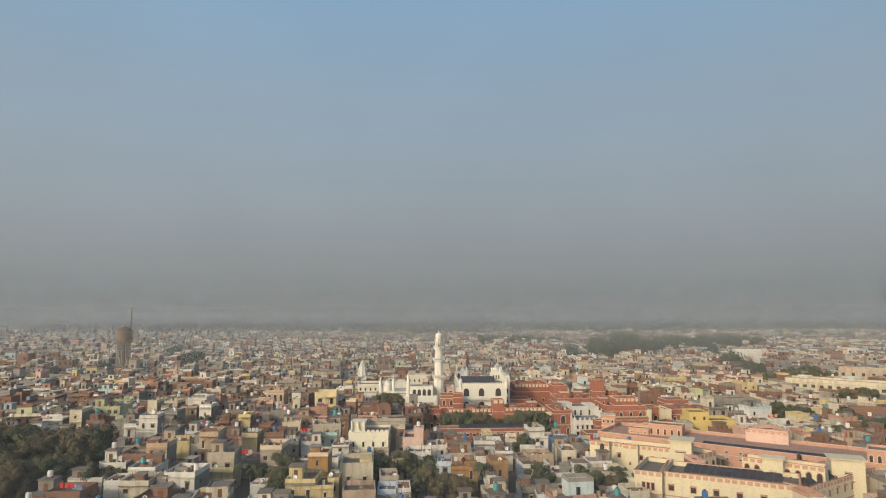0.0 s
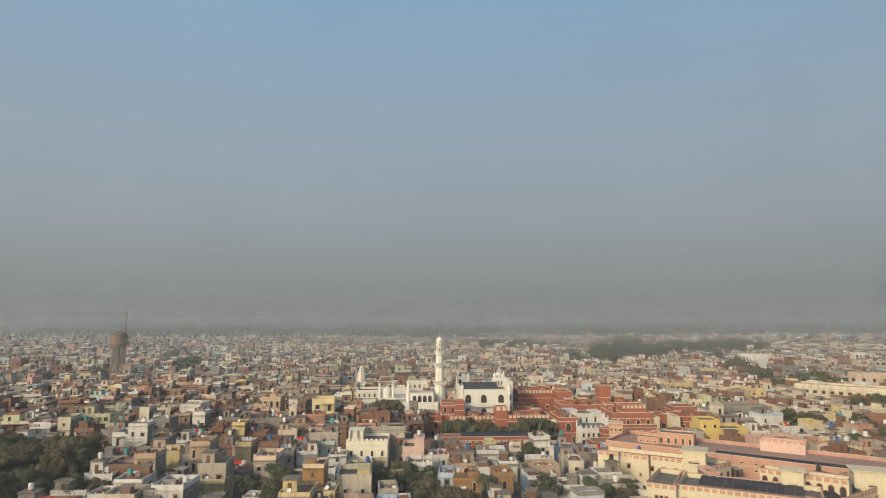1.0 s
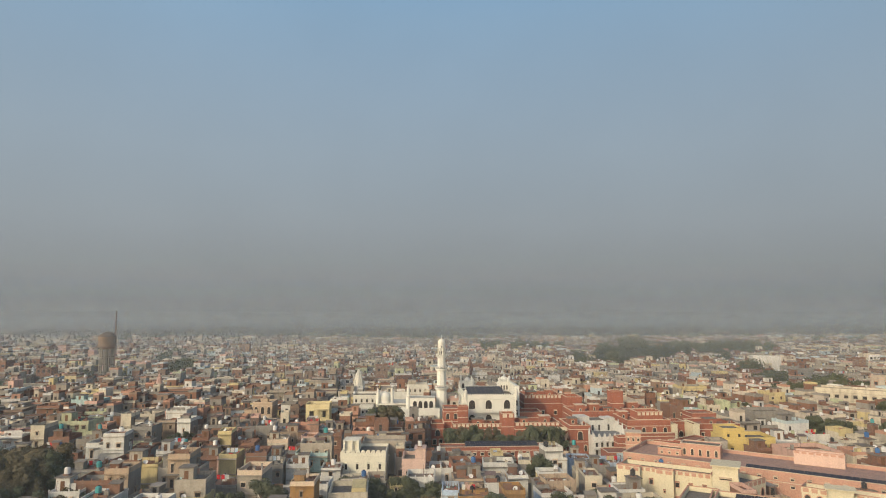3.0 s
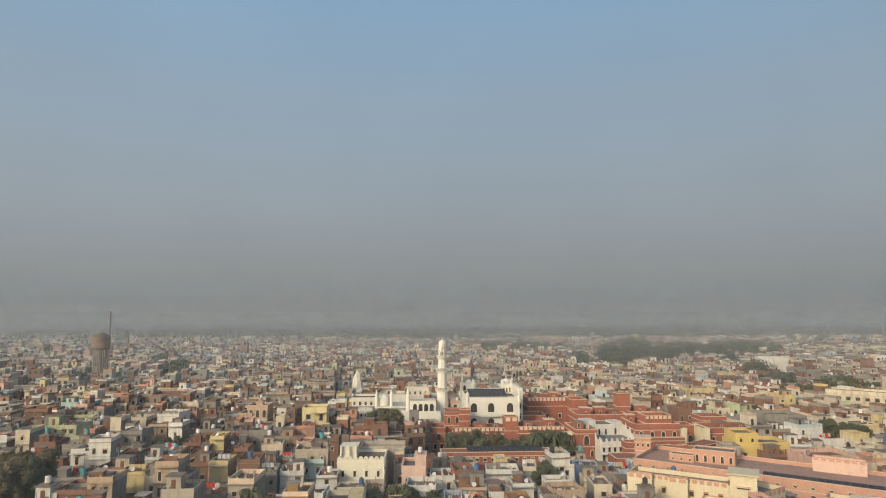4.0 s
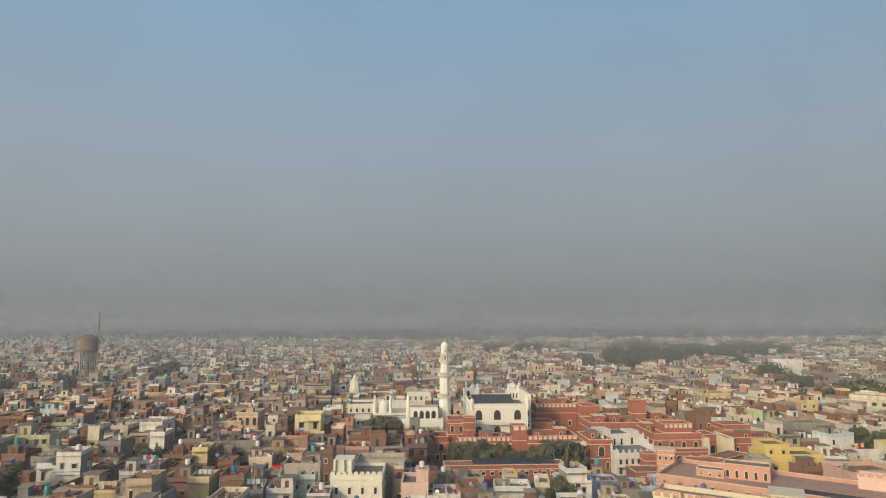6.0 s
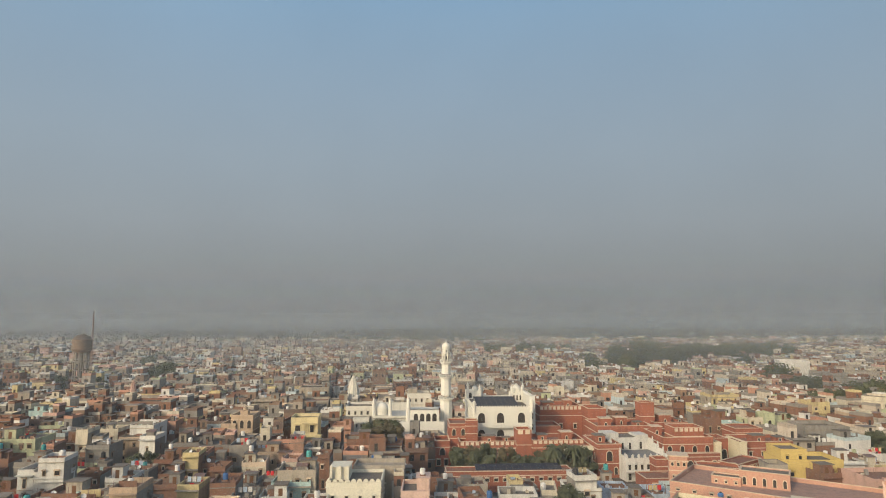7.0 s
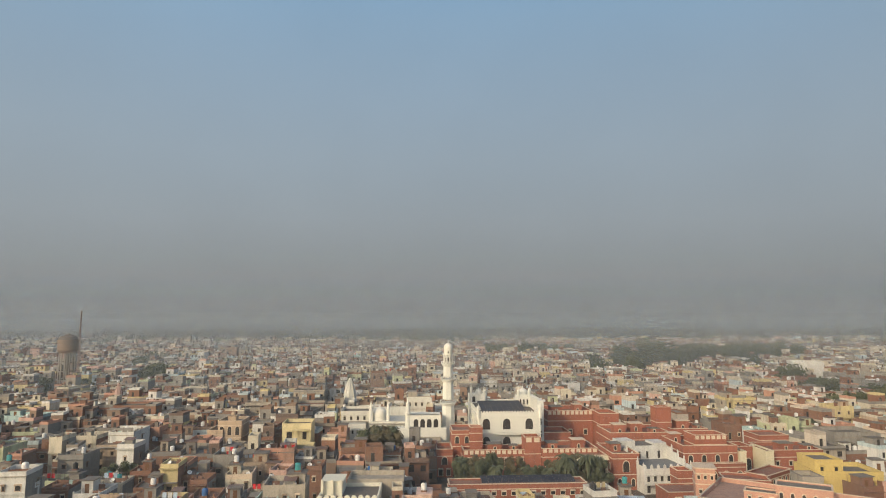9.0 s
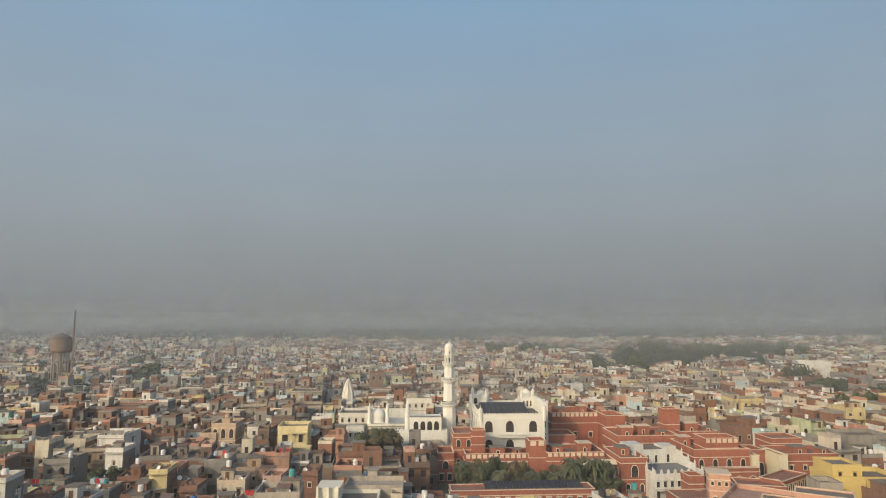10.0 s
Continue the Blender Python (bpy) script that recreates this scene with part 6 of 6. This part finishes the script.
def dense_wood(cx, cy, rx, ry, n, h0, h1, seed):
    """A closed stand of trees with no houses in it."""
    rr = random.Random(seed)
    for k in range(n):
        a, q = rr.uniform(0, 6.28), math.sqrt(rr.random())
        stand.append((cx + rx * q * math.cos(a), cy + ry * q * math.sin(a), rr.uniform(h0, h1)))
    for k in range(-2, 3):
        dx = rx * (1 - (k / 2.6) ** 2) ** 0.5
        KEEP.append((cx - dx, cx + dx, cy + ry * (k - 0.5) / 2.6, cy + ry * (k + 0.5) / 2.6))


stand = []
dense_wood(154, 470, 19, 13, 40, 8, 23, 41)
dense_wood(194, 490, 20, 14, 40, 8, 22, 42)
dense_wood(120, 640, 34, 12, 40, 8, 18, 46)
dense_wood(292, 560, 34, 16, 48, 8, 21, 44)
dense_wood(190, 300, 9, 7, 14, 4, 13, 49)
dense_wood(-128, 400, 10, 7, 16, 6, 16, 50)
wood_patch(150, 462, 30, 18, 36, 10, 19, 1)
wood_patch(200, 520, 46, 40, 60, 12, 23, 2)
wood_patch(236, 470, 18, 14, 30, 8, 13, 3)
wood_patch(150, 318, 9, 8, 16, 6, 10, 4)
wood_patch(205, 350, 22, 12, 30, 7, 12, 5)
wood_patch(192, 376, 14, 9, 24, 8, 14, 23)
wood_patch(182, 306, 12, 8, 40, 6, 10, 24)
wood_patch(222, 320, 18, 10, 40, 6, 10, 25)
wood_patch(128, 262, 8, 5, 12, 5, 8, 26)
wood_patch(150, 215, 8, 5, 12, 4, 7, 27)
wood_patch(-175, 500, 14, 14, 26, 9, 14, 6)
wood_patch(90, 640, 40, 30, 60, 9, 15, 7)
wood_patch(300, 640, 60, 40, 120, 9, 16, 8)
wood_patch(-30, 760, 30, 24, 40, 9, 14, 9)
wood_patch(-230, 640, 20, 16, 30, 8, 13, 10)
wood_patch(60, 900, 110, 50, 190, 11, 19, 11)
wood_patch(330, 960, 120, 60, 220, 11, 18, 12)
wood_patch(560, 800, 80, 60, 120, 10, 16, 13)
wood_patch(-380, 900, 60, 40, 90, 10, 16, 14)
wood_patch(-480, 1180, 330, 70, 330, 11, 20, 15)
wood_patch(200, 1190, 480, 70, 520, 12, 22, 16)
wood_patch(760, 1180, 280, 80, 320, 12, 22, 17)
wood_patch(-200, 1750, 700, 90, 500, 16, 26, 18)
wood_patch(700, 1800, 700, 120, 600, 18, 28, 19)
wood_patch(0, 2400, 1600, 160, 900, 20, 30, 20)

# ---- ordinary houses between the ones above ----
cells = {}


def add_rect(x, y, w, d, turn):
    c, s = math.cos(radians(turn)), math.sin(radians(turn))
    r = (x - d / 2 * s, y + d / 2 * c, math.hypot(w, d) / 2 * 0.86)
    for i in range(int((r[0] - r[2]) // 20), int((r[0] + r[2]) // 20) + 1):
        for j in range(int((r[1] - r[2]) // 20), int((r[1] + r[2]) // 20) + 1):
            cells.setdefault((i, j), []).append((x, y, w, d, c, s))


def free(x, y, w, d):
    """Whether a plot with its front middle at x, y is still empty."""
    cx, cy = x, y + d / 2
    for k in KEEP:
        if k[0] - w / 2 < cx < k[1] + w / 2 and k[2] - d / 2 < cy < k[3] + d / 2:
            return False
    for i in range(int((cx - w) // 20), int((cx + w) // 20) + 1):
        for j in range(int((cy - d) // 20), int((cy + d) // 20) + 1):
            for bx, by, bw, bd, c, s in cells.get((i, j), ()):
                ux, uy = cx - bx, cy - by
                lx, ly = ux * c + uy * s, -ux * s + uy * c
                if abs(lx) < (bw + w) / 2 * 0.97 and -d / 2 * 0.97 < ly < bd + d / 2 * 0.97:
                    return False
    return True


for rect in BUILT:
    add_rect(*rect)


def in_view(x, y, pad):
    return -0.66 * y - pad < x < 0.80 * y + pad


rnd = random.Random(21)
COLS = ["white"] * 12 + ["cream"] * 13 + ["grey"] * 13 + ["brick"] * 24 + ["stone"] * 14 + ["tan"] * 12 + ["pink"] * 4 + ["yellow"] * 5 + ["salmon"] * 4 + ["teal"] * 3 + ["green"] * 2 + ["blue"]
BROWN = ["brick"] * 12 + ["grey"] * 7 + ["stone"] * 5 + ["tan"] * 5 + ["cream"] * 2 + ["white"] * 3 + ["salmon"] * 2 + ["pink", "teal", "green"]
made = 0
for y in np.arange(112, 262, 6.6):
    x = -0.66 * y - 10
    while x < 0.80 * y + 10:
        w, d = rnd.uniform(3.6, 7.0), rnd.uniform(4.8, 7.5)
        px, py = x + w / 2, y + rnd.uniform(-1.5, 1.5)
        if rnd.random() < (0.86 if y < 180 else 0.93) and free(px, py, w, d) and made < 150:
            c = rnd.choice(BROWN if x < 5 and y > 182 else COLS if x < -45 or x > 55 or y > 190 else ["white"] * 9 + ["cream"] * 4 + ["grey"] * 4 + ["tan", "blue", "brick", "stone", "stone"])
            h = rnd.choice((3.2, 3.4, 3.6, 4.2, 5.0, 5.6, 6.2, 6.6 if y > 150 else 3.8))
            h = min(h, 3.9 if 178 < y < 196 and x > 0 else 4.2 if y < 185 or x > -8 else 5.6) if -60 < x < 60 else h
            sd = rnd.choice((c, c, "grey", "brick", "stone"))
            tk = rnd.choice(("white", "white", "black", "blue", "teal")) if rnd.random() < 0.42 else None
            house(px, py, w, d, h, rnd.uniform(-7, 7), c, sd if sd != c else None, cabin=0.45, tank=tk)
            add_rect(px, py, w, d, 0)
            made += 1
        x += w + rnd.uniform(0.0, 0.5)


# ---- the rest of the town, joined ----
def town_mesh(name, y0, y1, step, size, wallmat, detail, seed, tree_share, label, gap=0.1, edge=0.70):
    rn = random.Random(seed)
    west, east, roofs, dark, tanks = Geo(), Geo(), Geo(), Geo(), Geo()
    spots = []
    y = y0
    while y < y1:
        x = -edge * max(y, 100) - 30
        while x < (edge + 0.14) * max(y, 100) + 30:
            w, d = rn.uniform(*size) * (0.75 if rn.random() < 0.3 else 1.0), rn.uniform(*size)
            px, py = x + w / 2, y + rn.uniform(-0.5, 0.5) * step
            wood = noise.noise((px * 0.0045, py * 0.0045, 3.7 + seed)) * 0.9 + noise.noise((px * 0.02, py * 0.02, 9.1)) * 0.35
            if wood > tree_share:
                if rn.random() < 0.75:
                    spots.append((px, py, rn.uniform(6, 11) if y < 700 else rn.uniform(9, 16)))
            elif rn.random() > gap and free(px, py, w * 0.9, d * 0.9):
                h = rn.choice((3.2, 3.6, 4.4, 5.6, 6.4, 6.8, 7.4, 8.6, 9.6, 10.6)) * (1.0 if rn.random() < 0.9 else 1.3)
                h = min(h, 4.4 if py < 200 and -60 < px < 60 and (py < 185 or px > -8) else 5.6 if py < 200 else (6.4 if py < 262 else 7.6 if py < 330 else 99))
                a = rn.uniform(-9, 9) + 14 * noise.noise((px * 0.006, py * 0.006, 1.0))
                c, s = math.cos(radians(a)), math.sin(radians(a))
                walls = west if px < 12 + 60 * noise.noise((px * 0.01, py * 0.01, 7.0)) else east

                def put(g, bx, x0, x1, yy0, yy1, z0, z1):
                    n = len(g.v)
                    bx(g, x0, x1, yy0, yy1, z0, z1)
                    g.v[n:] = [(px + vx * c - vy * s, py + vx * s + vy * c, vz) for vx, vy, vz in g.v[n:]]

                box = lambda g, *q: g.box(*q)
                ring = lambda g, *q: g.ring(*q, 0.25)
                put(walls, box, -w / 2, w / 2, 0, d, 0, h)
                put(roofs, box, -w / 2 + 0.2, w / 2 - 0.2, 0.2, d - 0.2, h, h + 0.07)
                if detail:
                    put(walls, ring, -w / 2 - 0.02, w / 2 + 0.02, -0.02, d + 0.02, h + 0.005, h + rn.choice((0.5, 0.9, 1.0)))
                if detail and w > 4.4 and rn.random() < 0.3:
                    fw = w * rn.uniform(0.4, 0.6)
                    fx = rn.choice((-w / 2 + 0.02, w / 2 - fw - 0.02))
                    fh = rn.uniform(2.7, 3.3)
                    put(walls, box, fx, fx + fw, d * 0.25, d - 0.02, h + 0.08, h + fh)
                    put(walls, ring, fx - 0.02, fx + fw + 0.02, d * 0.25 - 0.02, d, h + fh, h + fh + 0.7)
                    put(dark, box, fx + fw * 0.3, fx + fw * 0.3 + 0.8, d * 0.25 - 0.06, d * 0.25 - 0.01, h + 0.2, h + 2.1)
                elif rn.random() < (0.34 if detail else 0.35):
                    cw, cd = w * rn.uniform(0.3, 0.55), d * rn.uniform(0.3, 0.5)
                    cx = rn.choice((-w / 2 + cw / 2 + 0.3, w / 2 - cw / 2 - 0.3))
                    cy = rn.uniform(0.3, d - cd - 0.3)
                    ch = rn.uniform(1.7, 2.7) if detail else 2.6
                    put(walls, box, cx - cw / 2, cx + cw / 2, cy, cy + cd, h + 0.07, h + ch)
                    if detail:
                        put(roofs, box, cx - cw / 2 - 0.3, cx + cw / 2 + 0.3, cy - 0.3, cy + cd + 0.2, h + ch + 0.01, h + ch + 0.14)
                        put(dark, box, cx - 0.4, cx + 0.4, cy - 0.06, cy - 0.01, h + 0.1, h + min(2.0, ch - 0.2))
                if detail:
                    for st in range(max(1, round(h / 3.3))):
                        z = st * 3.3 + 1.0
                        if z + 1.5 > h:
                            continue
                        m = max(1, int(w / 2.2))
                        for k in range(m):
                            if rn.random() < 0.8:
                                ux = -w / 2 + w * (k + 0.5) / m
                                ww = rn.choice((0.35, 0.45, 0.6, 0.8))
                                put(dark, box, ux - ww, ux + ww, -0.07, -0.01, z, z + rn.choice((1.3, 1.5)))
                        if rn.random() < 0.5:
                            put(roofs, box, -w / 2 - 0.1, w / 2 + 0.1, -rn.uniform(0.4, 0.9), -0.02, z + 2.0, z + 2.15)
                    for k in range(rn.choice((0, 1, 2, 3))):
                        ax, ay, sz = rn.uniform(-w / 2 + 0.3, w / 2 - 1.6), rn.uniform(0.3, d - 1.6), rn.uniform(0.4, 1.3)
                        put(rn.choice((walls, roofs, walls)), box, ax, ax + sz, ay, ay + rn.choice((0.2, 0.8, 1.3)), h + 0.06, h + rn.uniform(0.7, 1.8))
                    if rn.random() < 0.62:
                        tx, ty = rn.uniform(-w / 3, w / 3), rn.uniform(d * 0.3, d * 0.8)
                        tanks.lathe([(0.55, h + 0.3), (0.55, h + 1.4), (0.25, h + 1.6)], 8, px + tx, py + ty)
            x += w + rn.uniform(0, 0.8)
        y += step
    t = thing(name, 0, 0, 0, 0, label, "houses", kind="stuff")
    # openings: dark boxes on solid walls, their colour in place of interior shade
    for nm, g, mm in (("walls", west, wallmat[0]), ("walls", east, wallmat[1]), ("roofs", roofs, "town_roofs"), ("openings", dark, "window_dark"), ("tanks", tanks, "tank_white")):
        if g.v:
            tagged(part(nm, g, mm, t), kind="stuff")
    return spots


woods = []
# Unseen filler houses below and behind the camera, added for bounced light and cover.
woods += town_mesh("town_block", -60, 108, 7.4, (4.0, 8.5), ("old_walls", "town_walls"), True, 30, 0.46, "added low flat-roofed houses out of view below and behind the camera", 0.08, 1.0)
woods += town_mesh("town_block", 108, 268, 6.8, (4.0, 8.6), ("old_walls", "town_walls"), True, 31, 0.42, "crowded flat-roofed brick and plaster houses of the old town", 0.10)
woods += town_mesh("town_block", 268, 420, 6.6, (3.8, 8.4), ("mid_walls", "town_walls"), True, 31, 0.60, "crowded flat-roofed houses behind the mosque", 0.10)
woods += town_mesh("town_block", 420, 900, 7.6, (4.2, 9.2), ("town_walls", "town_walls"), True, 32, 0.36, "crowded flat-roofed houses further out in the town", 0.08, 0.69)
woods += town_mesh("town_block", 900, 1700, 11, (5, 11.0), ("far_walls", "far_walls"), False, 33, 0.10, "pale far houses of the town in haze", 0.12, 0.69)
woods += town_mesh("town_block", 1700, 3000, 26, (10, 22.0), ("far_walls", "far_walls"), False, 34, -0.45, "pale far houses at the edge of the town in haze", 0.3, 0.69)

# ---- far woods ----
rng = np.random.default_rng(5)
lv = []
for k, (px, py, hh) in enumerate(woods + stand):
    far = py > 700
    sc = 1.0 if py < 900 else 1.3
    n = 420 if not far else (110 if py < 1200 else 34)
    hh *= sc if k < len(woods) else 1.0
    bl = [(px + rnd.uniform(-2.4, 2.4) * sc, py + rnd.uniform(-2.4, 2.4), hh * rnd.uniform(0.35, 0.82), hh * rnd.uniform(0.19, 0.32), hh * 0.20) for _ in range(6)]
    lv.append(leaf_cloud(rng, n, bl, 0.72 if not far else (0.85 if py < 1200 else 2.2)))
wood = new("far_woods", quads_mesh("far_woods", np.concatenate(lv), "leaf"))
tagged(wood, "dark hazy tree crowns between the far houses", "trees", kind="stuff")
